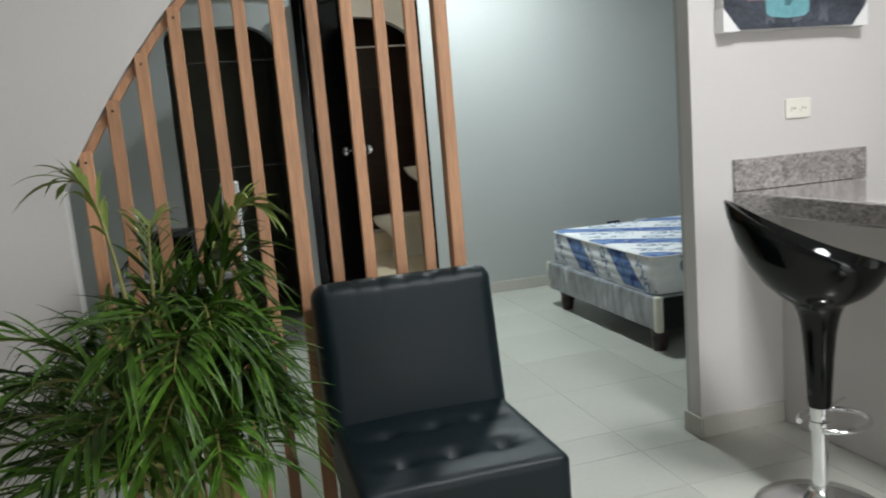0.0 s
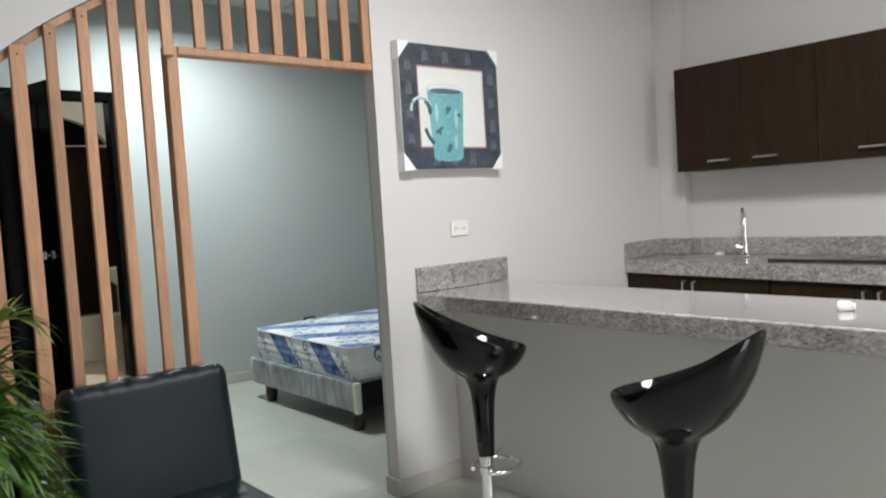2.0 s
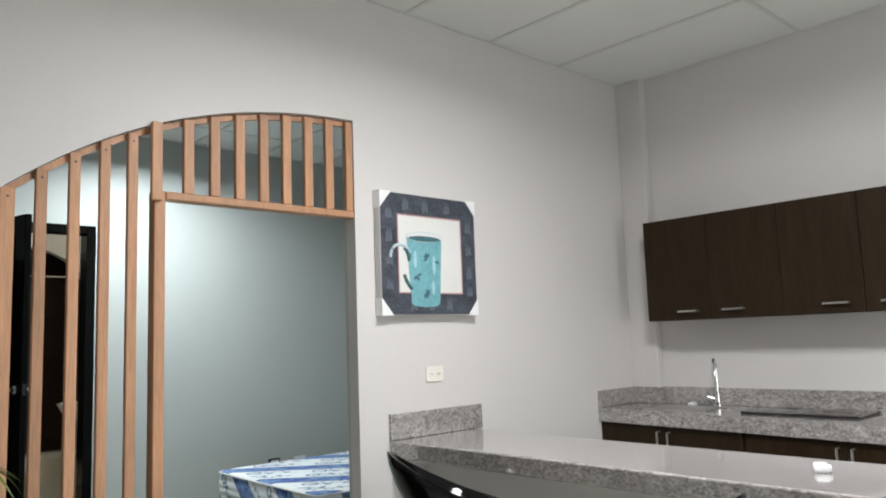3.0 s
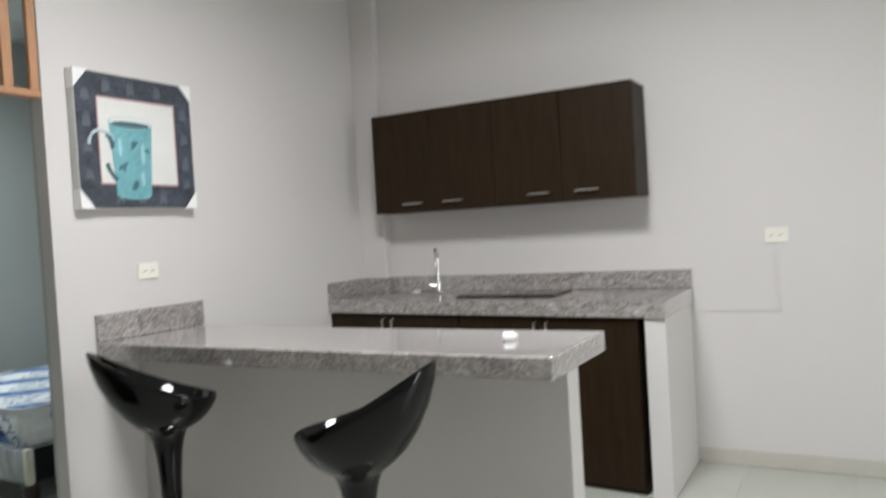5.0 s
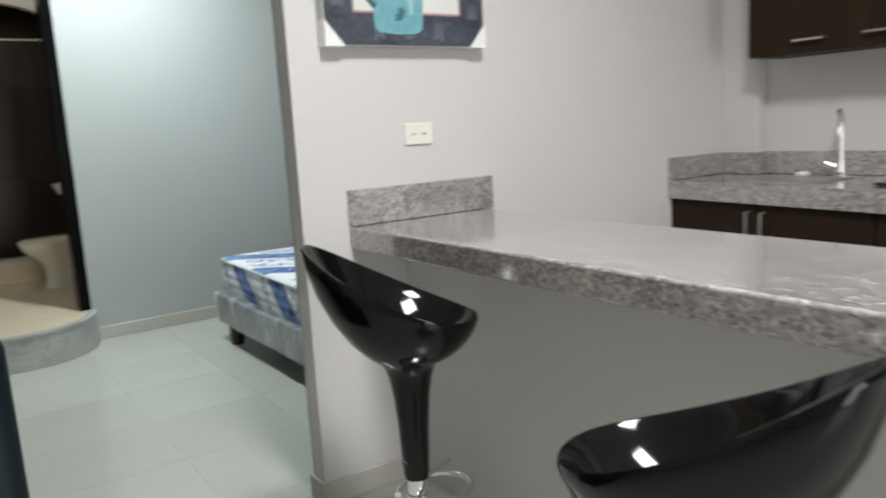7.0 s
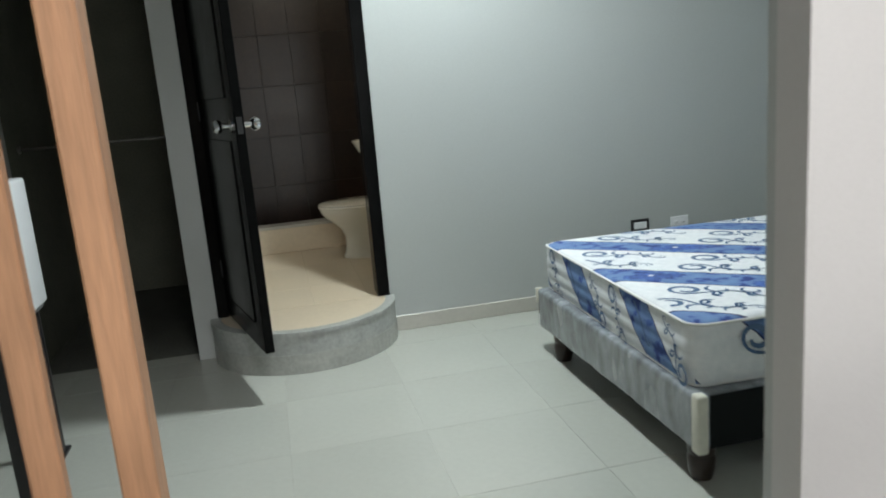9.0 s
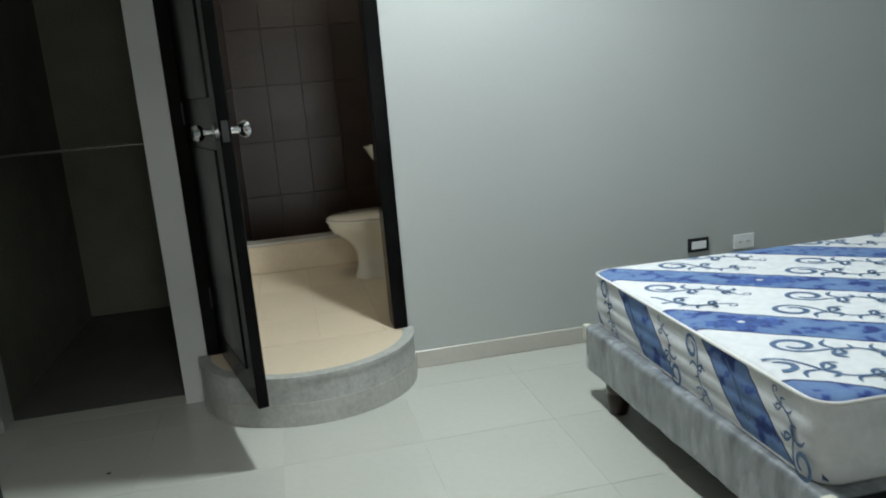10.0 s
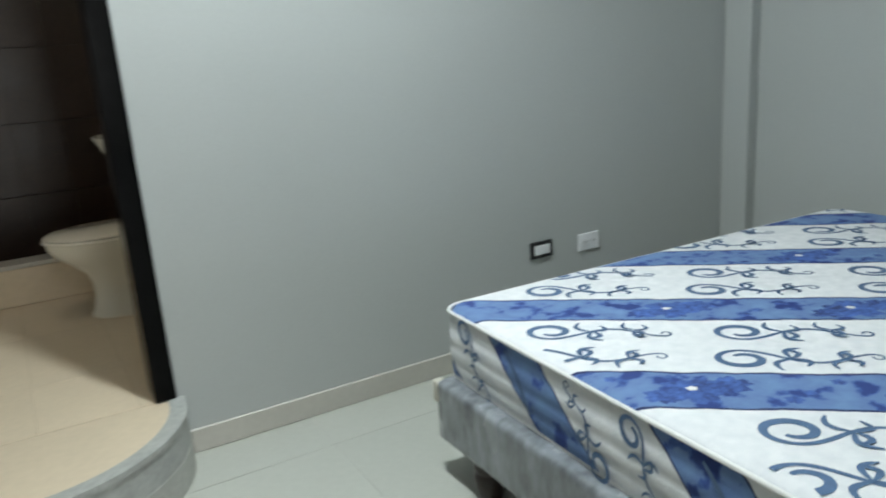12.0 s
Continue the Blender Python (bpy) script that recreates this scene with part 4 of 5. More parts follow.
def bed():
    x0, x1, y0, y1 = 2.062, 3.95, 3.728, 5.142
    t = thing("bed_base", "grey upholstered bed base wrapped in clear film on dark legs", "bed base", ((x0 + x1) / 2, (y0 + y1) / 2, 0))
    ox, oy = (x0 + x1) / 2, (y0 + y1) / 2
    bm = bmesh.new()
    hx, hy = (x1 - x0) / 2, (y1 - y0) / 2
    bmesh.ops.create_cube(bm, size=1)
    for v in bm.verts:
        v.co = (v.co.x * 2 * hx, v.co.y * 2 * hy, 0.212 + v.co.z * 0.19)
    bmesh.ops.bevel(bm, geom=bm.edges[:], offset=0.016, segments=3, profile=0.5, affect="EDGES")
    bmesh.ops.subdivide_edges(bm, edges=[e for e in bm.edges if e.calc_length() > 0.1], cuts=36, use_grid_fill=True)
    for v in bm.verts:
        wave = 0.0045 * noise.noise(Vector((v.co.x * 11, v.co.y * 11, v.co.z * 4))) + 0.003 * noise.noise(Vector((v.co.x * 30 + 5, v.co.y * 30, v.co.z * 12 + v.co.y * 9)))
        v.co += Vector((1 if v.co.x > 0 else -1 if abs(v.co.x) > hx - 0.03 else 0, 0, 0)) * wave
    part("box", bm, FABRIC, t, "grey fabric box under wrinkled clear film", True)
    # thin panel that darkens the unlit side of the base by colour
    part("end_panel", box(-hx + 0.05, hx - 0.02, -hy - 0.004, -hy + 0.01, 0.122, 0.300, 0.003), FABRIC_SHADED, t, "grey fabric side with shade painted into its colour")
    for sy in (-1, 1):
        part("corner_guard", box(-hx - 0.005, -hx + 0.035, sy * hy - 0.022, sy * hy + 0.022 * 1, 0.114, 0.311, 0.009, 3) if sy < 0 else box(-hx - 0.004, -hx + 0.03, hy - 0.02, hy + 0.004, 0.24, 0.3105, 0.008, 3), FILM, t, "cream film corner guard", True)
    for lx in (-hx + 0.052, 0, hx - 0.10):
        for ly in (-hy + 0.055, hy - 0.20):
            part("leg", lathe([(0, 0), (0.034, 0), (0.042, 0.03), (0.046, 0.07), (0.040, 0.085), (0.046, 0.10), (0.046, 0.118), (0, 0.118)], 18, lx, ly), LEGW, t, "", True)

    # mattress
    mx0, mx1, my0, my1, z0, z1 = 2.108, 3.95, 3.735, 5.150, 0.309, 0.528
    m = thing("mattress", "white mattress with blue diagonal bands and scroll print", "mattress", ((mx0 + mx1) / 2 - 0.02, (my0 + my1) / 2, z0), -1.6)
    c = Vector(((mx0 + mx1) / 2, (my0 + my1) / 2, z0))

    def loop(inset, r=0.075, n=8):
        a0, a1, b0, b1 = mx0 + inset, mx1 - inset, my0 + inset, my1 - inset
        r = max(r - inset, 0.01)
        out = []
        for (qx, qy, st) in ((a1 - r, b1 - r, 0), (a0 + r, b1 - r, 90), (a0 + r, b0 + r, 180), (a1 - r, b0 + r, 270)):
            for k in range(n + 1):
                g = math.radians(st + 90 * k / n)
                out.append((qx + r * math.cos(g), qy + r * math.sin(g)))
        return out

    bm = bmesh.new()
    rings = []
    rows = 24
    for k in range(rows + 1):
        u = k / rows
        puff = 0.0036 * abs(math.sin(math.pi * u * 4)) ** 0.7 + 0.008 * math.sin(math.pi * u)
        rings.append([bm.verts.new((px, py, z0 + (z1 - z0 - 0.012) * u)) for px, py in loop(0.018 - puff)])
    for p, q in zip(rings, rings[1:]):
        for i in range(len(p)):
            j = (i + 1) % len(p)
            bm.faces.new((p[i], p[j], q[j], q[i]))
    bm.faces.new(rings[0])
    side = part("border", bm, TICKSIDE, m, "quilted white and blue mattress border", True)
    side.matrix_basis = Matrix.Translation(-c)
    side.data.materials.append(TICKEND)
    for p in side.data.polygons:
        if p.normal.y < -0.7:
            p.material_index = 1
    bm = bmesh.new()
    bm_rings = []
    for inset, z in ((0.012, z1 - 0.016), (0.016, z1 - 0.008), (0.028, z1 - 0.002), (0.045, z1 + 0.0005), (0.07, z1 + 0.001), (0.4, z1 + 0.001)):
        bm_rings.append([bm.verts.new((px, py, z)) for px, py in loop(inset, 0.09 + inset * 0.5)])
    for p, q in zip(bm_rings, bm_rings[1:]):
        for i in range(len(p)):
            j = (i + 1) % len(p)
            bm.faces.new((p[i], p[j], q[j], q[i]))
    bm.faces.new(bm_rings[-1])
    top = part("top_panel", bm, TICKTOP, m, "white and blue banded mattress top", True)
    top.matrix_basis = Matrix.Translation(-c)
    for z, ins in ((z1 - 0.013, 0.011), (z0 + 0.004, 0.019)):
        pp = part("piping", tube([(px, py, z) for px, py in loop(ins)], 0.0055, 8, closed=True), PIPE, m, "", True)
        pp.matrix_basis = Matrix.Translation(-c)

    # scroll prints between the bands
    d = Vector((0.778, -0.628, 0))
    n = Vector((0.628, 0.778, 0))
    sp = scroll_points()

    def on_top(v):
        return mx0 + 0.030 < v.x < mx1 - 0.04 and my0 + 0.030 < v.y < my1 - 0.030

    def motif(place, ux, uy, nrm, flip, scale, inside=None):
        bm = ribbon(sp, place, ux, uy, nrm, scale, flip, None, inside)
        lift = 1.0
        for ax, ay, big in ((0.105, 0.000, 1.0), (0.215, 0.008, 0.8)):
            for turn, length in ((112, 0.070), (70, 0.046), (-58, 0.066), (-105, 0.046)):
                c, q = math.cos(math.radians(turn)), math.sin(math.radians(turn))
                vx, vy = ux * c + uy * flip * q, uy * flip * c - ux * q
                lift += 0.5
                ribbon(sprig_leaf(length, 0.027 if turn in (112, -105) else -0.027), place + (ux * ax + uy * flip * ay) * scale, vx, vy, nrm * lift, scale * big, 1, bm, inside)
        return bm

    def keep(bm, least=12):
        if len(bm.faces) < least:
            bm.free()
            return None
        return bm

    pitch = 0.463
    for k in range(-3, 4):
        mid = 5.017 + 0.491 * k
        for row in (-1, 1):
            for q in range(-4, 9):
                p = n * (mid + row * 0.082) + d * (q * pitch - 1.262 + 0.012 * row)
                bm = keep(motif(Vector((p.x, p.y, z1 + 0.0012)), d, n, Vector((0, 0, 0.0008)), row, 1.0, on_top))
                if bm:
                    o = part("scroll_print", bm, SCROLL, m)
                    o.matrix_basis = Matrix.Translation(-c)
    # blossoms along the bands
    for k in range(-3, 4):
        for q in range(-4, 9):
            cx, cy = -1.40 + q * pitch, 5.265 + 0.491 * k
            p = n * cy + d * cx
            if not (mx0 + 0.12 < p.x < mx1 - 0.12 and my0 + 0.12 < p.y < my1 - 0.12):
                continue
            bm = bmesh.new()
            flower_blob(bm, cx, cy - 0.004, z1 + 0.0016, 0.062, q * 7 + k, d, n)
            flower_blob(bm, cx + 0.075, cy + 0.026, z1 + 0.0019, 0.040, q * 5 + k + 1, d, n)
            flower_blob(bm, cx - 0.070, cy - 0.034, z1 + 0.0022, 0.034, q * 3 + k + 2, d, n)
            o = part("flower_print", bm, BLOSSOM, m)
            o.matrix_basis = Matrix.Translation(-c)
            for fx, fy, fr in ((0.185, -0.040, 0.017), (0.225, -0.008, 0.013), (-0.17, 0.045, 0.014)):
                bm = bmesh.new()
                flower_blob(bm, cx + fx, cy + fy, z1 + 0.0016, fr, q + k + 3, d, n)
                o = part("petal_print", bm, BLOSSOM, m)
                o.matrix_basis = Matrix.Translation(-c)
            bm = bmesh.new()
            for fx, fy, fr in ((-0.006, 0.004, 0.011),):
                flower_blob(bm, cx + fx, cy + fy, z1 + 0.0027, fr, q + 9, d, n)
            o = part("flower_heart", bm, PIPE, m)
            o.matrix_basis = Matrix.Translation(-c)
    # border scrolls
    down, wide = Vector((0, -0.55, -0.835)), Vector((0, -0.835, 0.55))
    for yy, zz, way in ((4.995, 0.478, 1), (4.325, 0.470, 1), (4.425, 0.345, -1), (3.80, 0.345, -1)):
        o = part("scroll_print", motif(Vector((mx0 + 0.0045, yy, zz)), down * way, wide * way, Vector((-0.0016, 0, 0)), -1, 0.66), SCROLL, m)
        o.matrix_basis = Matrix.Translation(-c)
    hook = [(0.150 * i / 14, 0.012 * math.sin(i / 14 * 2.6), 0.0035 + 0.0035 * math.sin(math.pi * i / 14)) for i in range(15)]
    hook += [(0.150 + 0.024 * math.sin(a), 0.018 - 0.012 * math.cos(a) + 0.004, 0.0048 - 0.0010 * a) for a in [0.35 * i for i in range(1, 10)]]
    for yy, zz in ((4.79, 0.498), (4.135, 0.498)):
        o = part("scroll_print", ribbon(hook, Vector((mx0 + 0.0045, yy, zz)), down, wide, Vector((-0.0016, 0, 0))), SCROLL, m)
        o.matrix_basis = Matrix.Translation(-c)
    down, wide = Vector((0.80, 0, -0.60)), Vector((0.60, 0, 0.80))

    def on_end(v):
        return z0 + 0.012 < v.z < z1 - 0.020 and mx0 + 0.05 < v.x < mx1 - 0.06
    for xx in (2.335, 2.935, 3.535):
        for dx, zz in ((0, 0.452), (-0.125, 0.318)):
            bm = keep(motif(Vector((xx + dx, my0 + 0.0045, zz)), down, wide, Vector((0, -0.0030, 0)), 1, 0.92, on_end))
            if bm:
                o = part("scroll_print", bm, SCROLL, m)
                o.matrix_basis = Matrix.Translation(-c)


bed()


# ---- bathroom door, step and fittings ----
def bath_door():
    f = tagged(thing("door_frame", "black lacquered wooden door frame", "door frame", (0.97, YG, FB)), kind="structure")
    for nm, a, b in (("jamb", -0.453, -0.395), ("jamb", 0.392, 0.458)):
        part(nm, box(a, b, -0.012, 0.132, 0.001, 2.155, 0.004), BLACKWOOD, f)
    part("head", box(-0.394, 0.391, -0.012, 0.132, 2.095, 2.155, 0.004), BLACKWOOD, f)
    hinge = Vector((0.592, YG - 0.022, FB + 0.015))
    end = Vector((0.785, 4.965, 0))
    ang = math.degrees(math.atan2(end.y - hinge.y, end.x - hinge.x))
    w = 0.765
    t = thing("bathroom_door", "black lacquered wooden door standing open with chrome knobs", "door", hinge, ang)
    leaf = box(0.0, w, -0.020, 0.020, 0.005, 2.07, 0.003, 1)
    part("leaf", leaf, BLACKWOOD, t)
    for s in (-1, 1):
        ya, yb = sorted((s * 0.0205, s * 0.0235))
        for za, zb in ((0.12, 0.92), (1.10, 1.95)):
            part("panel_moulding", box(0.12, w - 0.12, ya, yb, za, zb, 0.005, 2), BLACKWOOD, t)
        k = part("knob", lathe([(0, 0), (0.028, 0), (0.028, 0.006), (0.011, 0.012), (0.011, 0.035), (0.025, 0.045), (0.029, 0.060), (0.022, 0.074), (0, 0.078)], 24), CHROME, t, "round chrome knob", True)
        k.matrix_basis = pose(w - 0.065, s * 0.0205, 0.985, -90 * s, 0, 0)
    part("latch_plate", box(w + 0.0002, w + 0.002, -0.011, 0.011, 0.95, 1.02), BPLAST, t)
    for z in (0.25, 1.05, 1.85):
        part("hinge", tube([(-0.006, -0.018, z - 0.045), (-0.006, -0.018, z + 0.045)], 0.006, 10), BPLAST, t)


bath_door()


def half_round(cx, cy, r, ry, n=32):
    return [(cx + r * math.cos(math.pi + math.pi * i / n), cy + ry * math.sin(math.pi + math.pi * i / n)) for i in range(n + 1)]


def step():
    t = tagged(thing("entrance_step", "half-round grey concrete step before the bathroom door", "step", (0.965, YG - 0.0005, 0)), kind="structure")
    part("riser", prism(half_round(0, 0, 0.482, 0.45), "z", 0.0, FB - 0.016), STEPM, t, "rough grey curved riser")
    outer, inner = half_round(0, 0, 0.487, 0.456), half_round(0, 0, 0.435, 0.405)
    part("nosing", prism(outer + inner[::-1], "z", FB - 0.0155, FB + 0.001), STEPM, t, "pale cement nosing")
    part("tread", prism(half_round(0, 0, 0.434, 0.404), "z", FB - 0.0155, FB - 0.002), BTILE, t, "beige tile on the step")
    arcs = 7
    for k in range(arcs):
        pts = [[], []]
        for q in range(6):
            a = math.pi + math.pi * (k + 0.001 + 0.998 * q / 5) / arcs
            for ring, (r, ry) in zip(pts, ((0.4846, 0.4526), (0.4822, 0.4502))):
                ring.append((r * math.cos(a), ry * math.sin(a)))
        part("skirting_tile", prism(pts[0] + pts[1][::-1], "z", 0.0005, 0.098), STEPSK, t, "beige skirting tile")


step()


def toilet():
    t = thing("toilet", "cream glazed ceramic toilet on the bathroom floor", "toilet", (1.47, 6.87, FB))
    bm = bmesh.new()
    seg = 36
    prof = [(0.0, 0.215, 0.125, 0.04), (0.016, 0.215, 0.125, 0.04), (0.035, 0.200, 0.112, 0.04), (0.09, 0.185, 0.098, 0.035), (0.15, 0.182, 0.095, 0.03), (0.20, 0.190, 0.105, 0.015), (0.25, 0.212, 0.130, -0.015), (0.29, 0.236, 0.156, -0.042), (0.325, 0.248, 0.174, -0.054), (0.352, 0.252, 0.18, -0.055)]
    rings = []
    for z, rx, ry, cx in prof:
        rings.append([bm.verts.new((cx + rx * math.cos(2 * math.pi * i / seg), ry * math.sin(2 * math.pi * i / seg), z)) for i in range(seg)])
    for p, q in zip(rings, rings[1:]):
        for i in range(seg):
            bm.faces.new((p[i], p[(i + 1) % seg], q[(i + 1) % seg], q[i]))
    bm.faces.new(rings[0])
    bm.faces.new(rings[-1])
    part("bowl", bm, CERAMIC, t, "", True)
    lid = bmesh.new()
    lathe([(0, 0.353), (0.262, 0.353), (0.268, 0.359), (0.262, 0.368), (0, 0.370)], 40, -0.05, 0, lid, 1.0, 0.70)
    part("seat", lid, CERAMIC, t, "", True)
    lid = lathe([(0, 0.371), (0.258, 0.371), (0.262, 0.377), (0.24, 0.386), (0, 0.392)], 40, -0.05, 0, None, 1.0, 0.70)
    part("lid", lid, CERAMIC, t, "", True)
    part("tank", box(0.22, 0.42, -0.19, 0.19, 0.34, 0.72, 0.03, 3), CERAMIC, t, "", True)
    part("tank_lid", box(0.21, 0.43, -0.20, 0.20, 0.721, 0.755, 0.012, 3), CERAMIC, t, "", True)
    part("pedestal", box(0.10, 0.40, -0.10, 0.10, 0.0, 0.339, 0.03, 3), CERAMIC, t, "", True)
    return t


toilet()
t = thing("wash_basin", "white ceramic wall basin in the bathroom", "basin", (1.95, 6.45, 1.02))
part("bowl", lathe([(0, -0.17), (0.10, -0.16), (0.19, -0.07), (0.22, 0.0), (0.20, 0.0), (0.15, -0.06), (0, -0.11)], 32, -0.295, 0, None, 1.25, 1.0), CERAMIC, t, "", True)
part("bracket", box(-0.10, -0.001, -0.10, 0.10, -0.14, -0.012, 0.01), CERAMIC, t)
t = thing("shower_curb", "beige tiled shower curb with a grey ledge", "curb", (1.3, 7.30, FB))
part("face", box(-0.655, 0.649, -0.018, -0.001, 0.0005, 0.178, 0.003), BTILE, t)
part("ledge", box(-0.655, 0.649, -0.022, 0.12, 0.179, 0.200, 0.003), SKIRT, t, "grey ledge")
t = thing("shower_rail", "chrome shower curtain rail across the arch", "rail", (1.275, 7.29, 2.12))
part("rod", tube([(-0.62, -0.012, 0), (0.66, -0.012, 0)], 0.011, 12), CHROME, t, "", True)
for x in (-0.62, 0.66):
    part("flange", tube([(x - 0.005, -0.012, 0), (x + 0.005, -0.012, 0)], 0.026, 16), CHROME, t, "", True)
t = thing("towel_hook", "small dark metal hook on the bathroom wall", "hook", (0.645, 6.7, 1.37))
part("plate", box(0.0005, 0.006, -0.015, 0.015, -0.03, 0.03, 0.002), BPLAST, t)
part("arm", tube([(0.006, 0, 0.0), (0.07, 0, 0.0), (0.075, 0, 0.02)], 0.005, 8), BPLAST, t)

# closet rods
for z, y in ((1.15, 6.25), (1.93, 6.15)):
    t = thing("closet_rod", "thin steel clothes rod across the closet", "rod", (0.005, y, z), group="closet rods")
    part("rod", tube([(-0.42, 0, 0), (0.42, 0, 0)], 0.008, 12), DARKST, t, "", True)
    for x in (-0.42, 0.42):
        part("socket", tube([(x - 0.004, 0, 0), (x + 0.004, 0, 0)], 0.022, 14), STEEL, t, "", True)
t = thing("curtain_rod", "thin brass curtain rod above the closet arch", "rod", (0.02, YG, 2.33))
part("rod", tube([(-0.42, -0.05, 0), (0.40, -0.05, 0)], 0.012, 12), BRASS, t, "", True)
for x in (-0.38, 0.36):
    part("bracket", box(x - 0.008, x + 0.008, -0.05, -0.0005, -0.012, 0.0, 0.002), BPLAST, t)
for x in (-0.435, 0.415):
    part("finial", lathe([(0, -0.022), (0.014, -0.016), (0.022, 0), (0.014, 0.016), (0, 0.022)], 14, x, -0.05), BPLAST, t, "", True)


# ---- side table with clutter behind the screen ----
def side_table():
    t = thing("side_table", "small grey-topped table on black metal legs", "table", (-0.36, 4.62, 0))
    part("tabletop", box(-0.33, 0.33, -0.24, 0.24, 0.60, 0.63, 0.006), GREYTOP, t)
    for x in (-0.29, 0.29):
        for y in (-0.20, 0.20):
            part("leg", box(x - 0.02, x + 0.02, y - 0.02, y + 0.02, 0.012, 0.599, 0.003), BPLAST, t)
        part("foot", box(x - 0.03, x + 0.03, -0.26, 0.26, 0.0, 0.0115, 0.002), BPLAST, t)
    w = thing("white_box", "white plastic appliance standing on the side table", "appliance", (-0.045, 4.72, 0.63))
    part("case", box(-0.055, 0.045, -0.09, 0.09, 0.001, 0.47, 0.012, 3), WPLAST, w, "", True)
    part("front_panel", box(-0.043, 0.033, -0.094, -0.0905, 0.02, 0.22, 0.002), GREYTOP, w)
    b = thing("black_speaker", "black boxy appliance standing on the side table", "appliance", (-0.36, 4.60, 0.63))
    part("case", box(-0.13, 0.10, -0.10, 0.10, 0.001, 0.24, 0.012, 3), BPLAST, b, "", True)
    part("grille", box(-0.11, 0.08, -0.104, -0.1005, 0.02, 0.21, 0.002), GLOSS, b)
    rng = random.Random(3)
    for k in range(3):
        c = thing("cable", "loose black cable curling over the table", "cable", (-0.58, 4.6, 0.63), group="loose cables")
        r = 0.05 + 0.025 * k
        pts = [(0.04 * k - 0.05 + r * math.cos(a), 0.03 * k - 0.04, 0.004 + r * 1.5 * max(0.0, math.sin(a))) for a in [math.pi * i / 16 for i in range(17)]]
        part("wire", tube(pts, 0.004, 6), BPLAST, c, "", True)


side_table()


tagged(part("floor_crumb", box(0.176, 0.190, 5.155, 5.165, 0.0005, 0.006, 0.002), BPLAST), "tiny dark crumb lying on the tiled floor", "debris")


# ---- ceiling lamps ----
def spot_pair(place, turn, label):
    t = thing("ceiling_spotlight", label, "lamp", place, turn)
    part("plate", prism([(-0.15, -0.05), (0.15, -0.05), (0.15, 0.05), (-0.15, 0.05)], "z", -0.022, -0.002), CHROME, t)
    for x in (-0.09, 0.09):
        part("stem", lathe([(0, -0.045), (0.010, -0.045), (0.010, -0.0225), (0, -0.0225)], 12, x, 0), CHROME, t, "", True)
        h = part("head", lathe([(0.046, -0.112), (0.050, -0.112), (0.046, -0.070), (0.030, -0.0455), (0.0, -0.0455), (0.0, -0.050), (0.028, -0.052), (0.042, -0.072)], 28, x, 0), CHROME, t, "bright metal spotlight head", True)
        part("glass", lathe([(0, -0.104), (0.042, -0.104), (0.038, -0.116), (0, -0.120)], 24, x, 0), BULB, h, "lit frosted glass", True)


spot_pair((1.72, 4.84, H), -65, "chrome twin ceiling spotlight, lit, over the bedroom")
t = thing("ceiling_panel", "square white LED ceiling panel, lit, in the living room", "lamp", (1.50, 0.75, H))
part("frame", prism([(-0.30, -0.30), (0.30, -0.30), (0.30, 0.30), (-0.30, 0.30)], "z", -0.030, -0.002), WPLAST, t)
part("diffuser", box(-0.285, 0.285, -0.285, 0.285, -0.036, -0.0305), BULB, t, "lit white diffuser")
t = thing("ceiling_light", "small warm round ceiling lamp, lit, in the bathroom", "lamp", (1.12, 6.22, 2.749))
part("base", lathe([(0, 0), (0.07, 0), (0.065, -0.02), (0, -0.021)], 24), WPLAST, t, "", True)
part("bulb", lathe([(0, -0.0215), (0.02, -0.022), (0.028, -0.05), (0.02, -0.06), (0, -0.062)], 20), BULB, t, "lit bulb", True)


# ---- skirtings ----
def skirting(name, x0, x1, y0, y1, h=0.085):
    structure(name, box(x0, x1, y0, y1, 0.0, h, 0.003, 1), SKIRT, "beige tile skirting along the wall foot", "skirting")


skirting("baseboard_far", 1.452, 4.0, YG - 0.011, YG - 0.0005)
skirting("baseboard_far_west", XWB, -0.36, YG - 0.011, YG - 0.0005)
skirting("baseboard_bedroom_east", XEB - 0.011, XEB - 0.0005, YPB + 0.012, 5.598)
skirting("baseboard_bedroom_south", XB, XEB - 0.012, YPB + 0.0005, YPB + 0.011)
skirting("baseboard_arch_side", XB - 0.011, XB - 0.0005, YP - 0.010, YPB + 0.011)
skirting("baseboard_living", XB, 1.999, YP - 0.011, YP - 0.0005)
skirting("baseboard_living_west", XW + 0.012, XA, YP - 0.011, YP - 0.0005)
skirting("baseboard_kitchen", XE - 0.011, XE - 0.0005, YS + 0.012, 0.553)

# ---- floors and tiles ----
floor = structure("floor", box(XW - 0.12, XEB + 0.12, YS - 0.15, 8.2, -0.10, -0.0013), GROUT, "pale porcelain tiled floor with thin joints", "floor")
bath_floor = structure("bathroom_floor", box(0.646, 1.949, YGB, 8.11, 0.0, FB - 0.0013, 0, 1, box(0.516, 1.429, YG, YGB, 0.0, FB - 0.0013)), BGROUT, "raised beige tiled bathroom floor", "floor")
structure("closet_floor", box(-0.419, 0.429, YGB + 0.001, 7.599, -0.0012, 0.0), CLOSETFLOOR, "bare concrete closet floor with shade put into its dark colour", "floor")
shared = {}


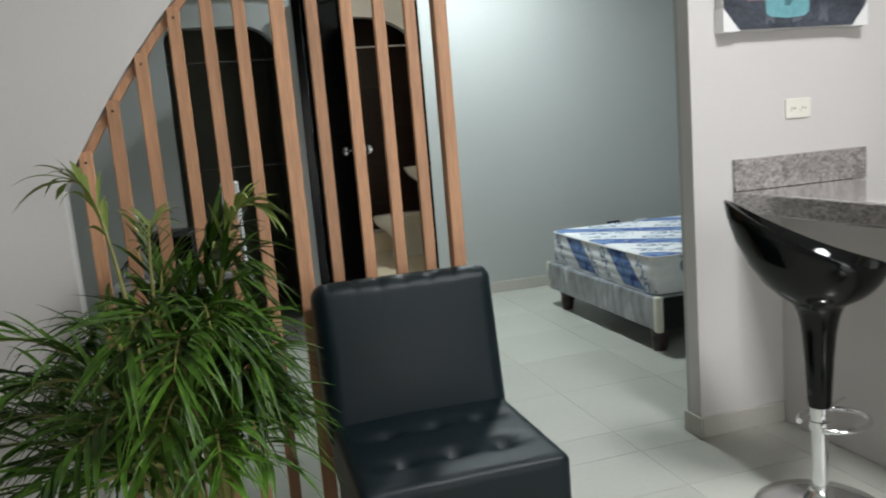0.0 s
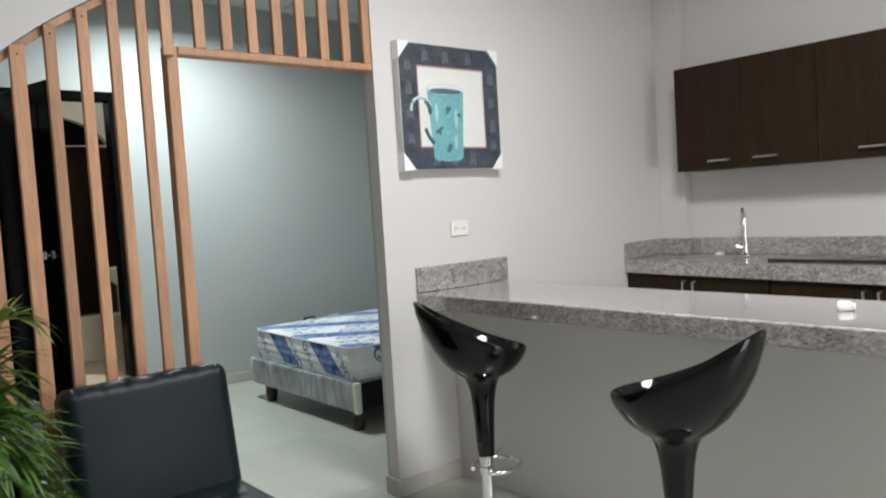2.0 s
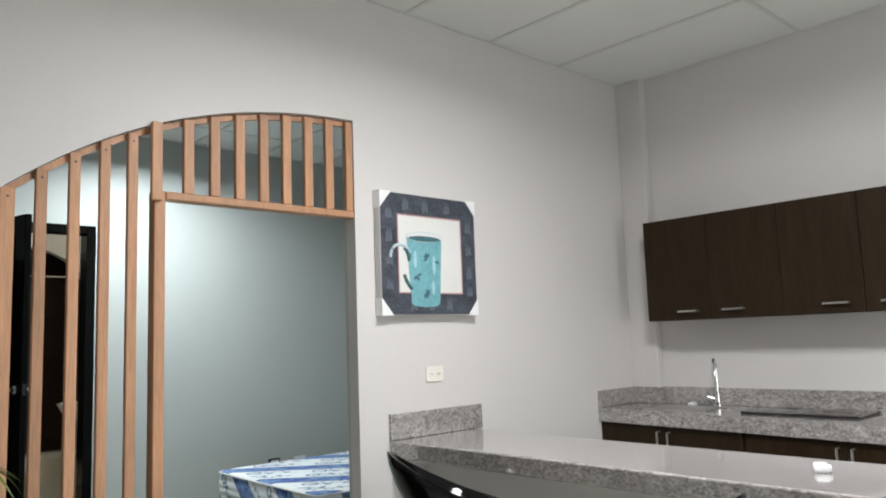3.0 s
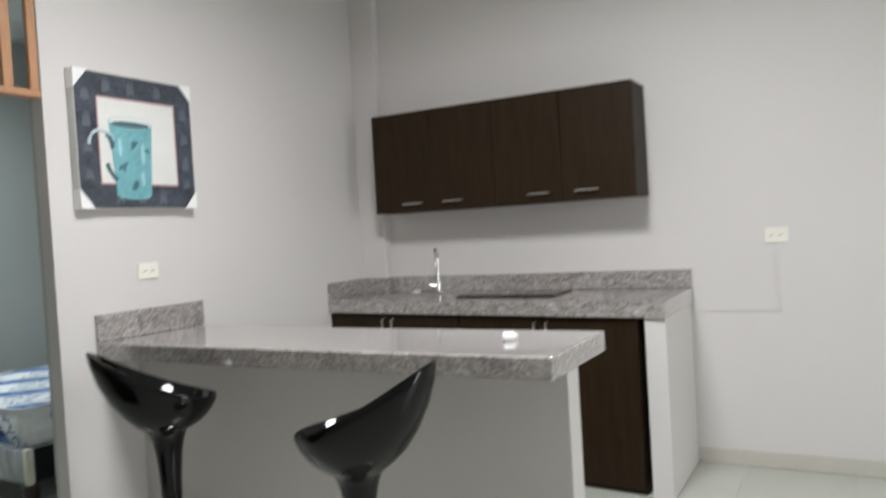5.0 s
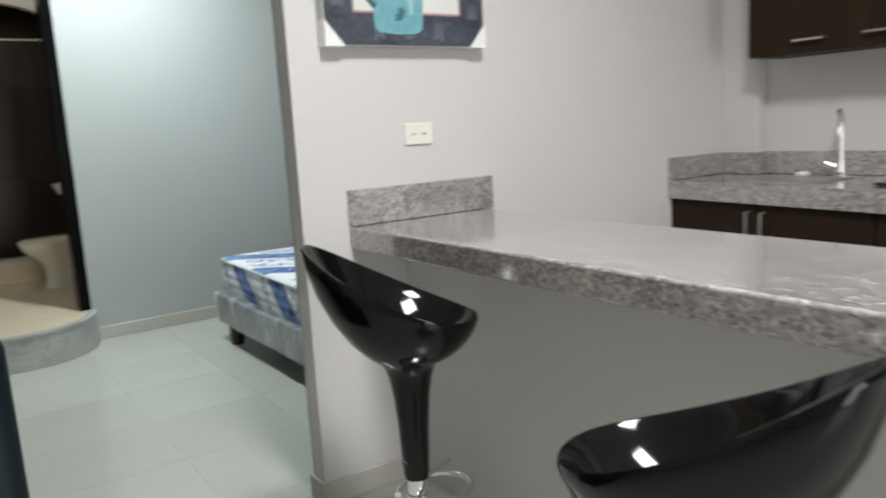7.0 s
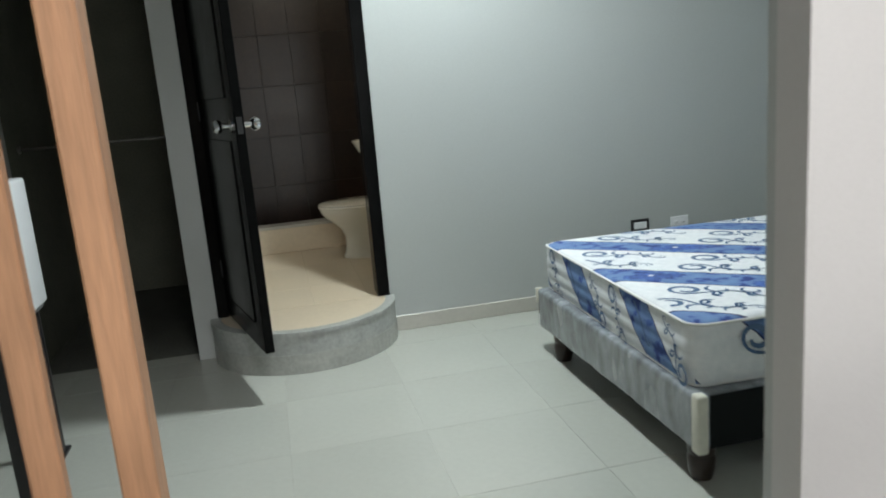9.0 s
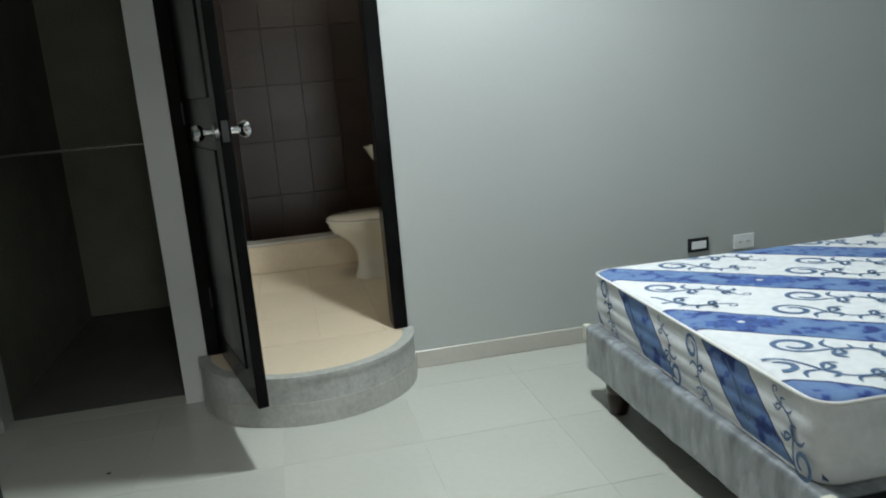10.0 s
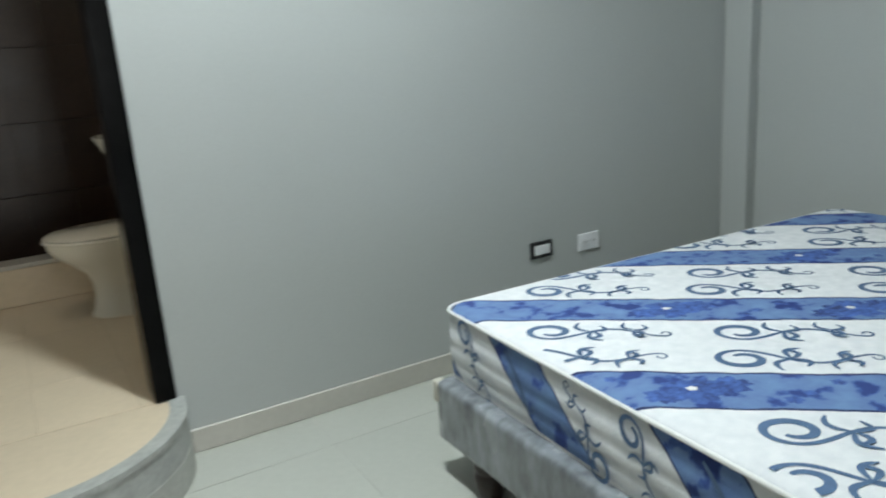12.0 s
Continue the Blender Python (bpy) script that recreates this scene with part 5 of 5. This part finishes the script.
def tile(parent, x0, x1, y0, y1, z, material, gap=0.0009):
    w, d = round(x1 - x0, 3), round(y1 - y0, 3)
    if w < 0.01 or d < 0.01:
        return
    key = (material.name, w, d)
    if key not in shared:
        bm = bmesh.new()
        a, b = w / 2 - gap, d / 2 - gap
        e = 0.0004
        lo = [bm.verts.new(p) for p in ((-a, -b, -0.0015), (a, -b, -0.0015), (a, b, -0.0015), (-a, b, -0.0015))]
        hi = [bm.verts.new(p) for p in ((-a + e, -b + e, 0), (a - e, -b + e, 0), (a - e, b - e, 0), (-a + e, b - e, 0))]
        bm.faces.new(hi)
        for i in range(4):
            bm.faces.new((lo[i], lo[(i + 1) % 4], hi[(i + 1) % 4], hi[i]))
        bmesh.ops.recalc_face_normals(bm, faces=bm.faces)
        me = bpy.data.meshes.new("tile")
        bm.to_mesh(me)
        bm.free()
        me.materials.append(material)
        shared[key] = me
    ob = new("tile", shared[key])
    ob.parent = parent
    ob.location = ((x0 + x1) / 2, (y0 + y1) / 2, z)


def lay(parent, x0, x1, y0, y1, z, px, py, ox, oy, material):
    i0, i1 = math.floor((x0 - ox) / px), math.ceil((x1 - ox) / px)
    j0, j1 = math.floor((y0 - oy) / py), math.ceil((y1 - oy) / py)
    for i in range(i0, i1):
        for j in range(j0, j1):
            tile(parent, max(x0, ox + i * px), min(x1, ox + (i + 1) * px), max(y0, oy + j * py), min(y1, oy + (j + 1) * py), z, material)


lay(floor, XW, XE, YS, YP, 0.0, 0.52, 0.52, 1.86, 4.46, TILE)
lay(floor, XWB, XEB, YP, YG, 0.0, 0.52, 0.52, 1.86, 4.46, TILE)
lay(floor, -0.36, 0.395, YG, YGB, 0.0, 0.52, 0.52, 1.86, 4.46, TILE)
lay(bath_floor, 0.645, 1.95, YG, 7.28, FB, 0.30, 0.60, 0.72, 5.55, BTILE)
lay(bath_floor, 0.645, 1.95, 7.40, 8.10, FB, 0.30, 0.30, 0.72, 7.40, DTILE)


def wall_tiles(parent_label, name, along, u0, u1, v0, v1, at, pu, pv, material):
    """Tiles on a wall, along x (facing -y) or along y (facing +x or -x)."""
    t = tagged(thing(name, parent_label, "tiles", (0, 0, 0)), kind="structure")
    u = u0
    while u < u1 - 0.02:
        v = v0
        while v < v1 - 0.02:
            a, b, c, d = u + 0.0008, min(u + pu, u1) - 0.0008, v + 0.0008, min(v + pv, v1) - 0.0008
            key = (name, round(b - a, 3), round(d - c, 3))
            if key not in shared:
                bm = box(-(b - a) / 2, (b - a) / 2, -0.004, 0.004, -(d - c) / 2, (d - c) / 2, 0.0015, 1)
                me = bpy.data.meshes.new("tile")
                bm.to_mesh(me)
                bm.free()
                me.materials.append(material)
                shared[key] = me
            ob = new("tile", shared[key])
            ob.parent = t
            if along == "x":
                ob.matrix_basis = pose((a + b) / 2, at, (c + d) / 2)
            else:
                ob.matrix_basis = pose(at, (a + b) / 2, (c + d) / 2, 0, 0, 90)
            v += pv
        u += pu


wall_tiles("dark brown glazed shower wall tiles", "shower_tiles_end", "x", 0.65, 1.95, FB, 2.62, 8.115, 0.25, 0.40, DTILE)
wall_tiles("dark brown glazed shower wall tiles", "shower_tiles_west", "y", 7.40, 8.10, FB, 2.62, 0.650, 0.25, 0.40, DTILE)
wall_tiles("dark brown glazed shower wall tiles", "shower_tiles_east", "y", 7.40, 8.10, FB, 2.62, 1.945, 0.25, 0.40, DTILE)
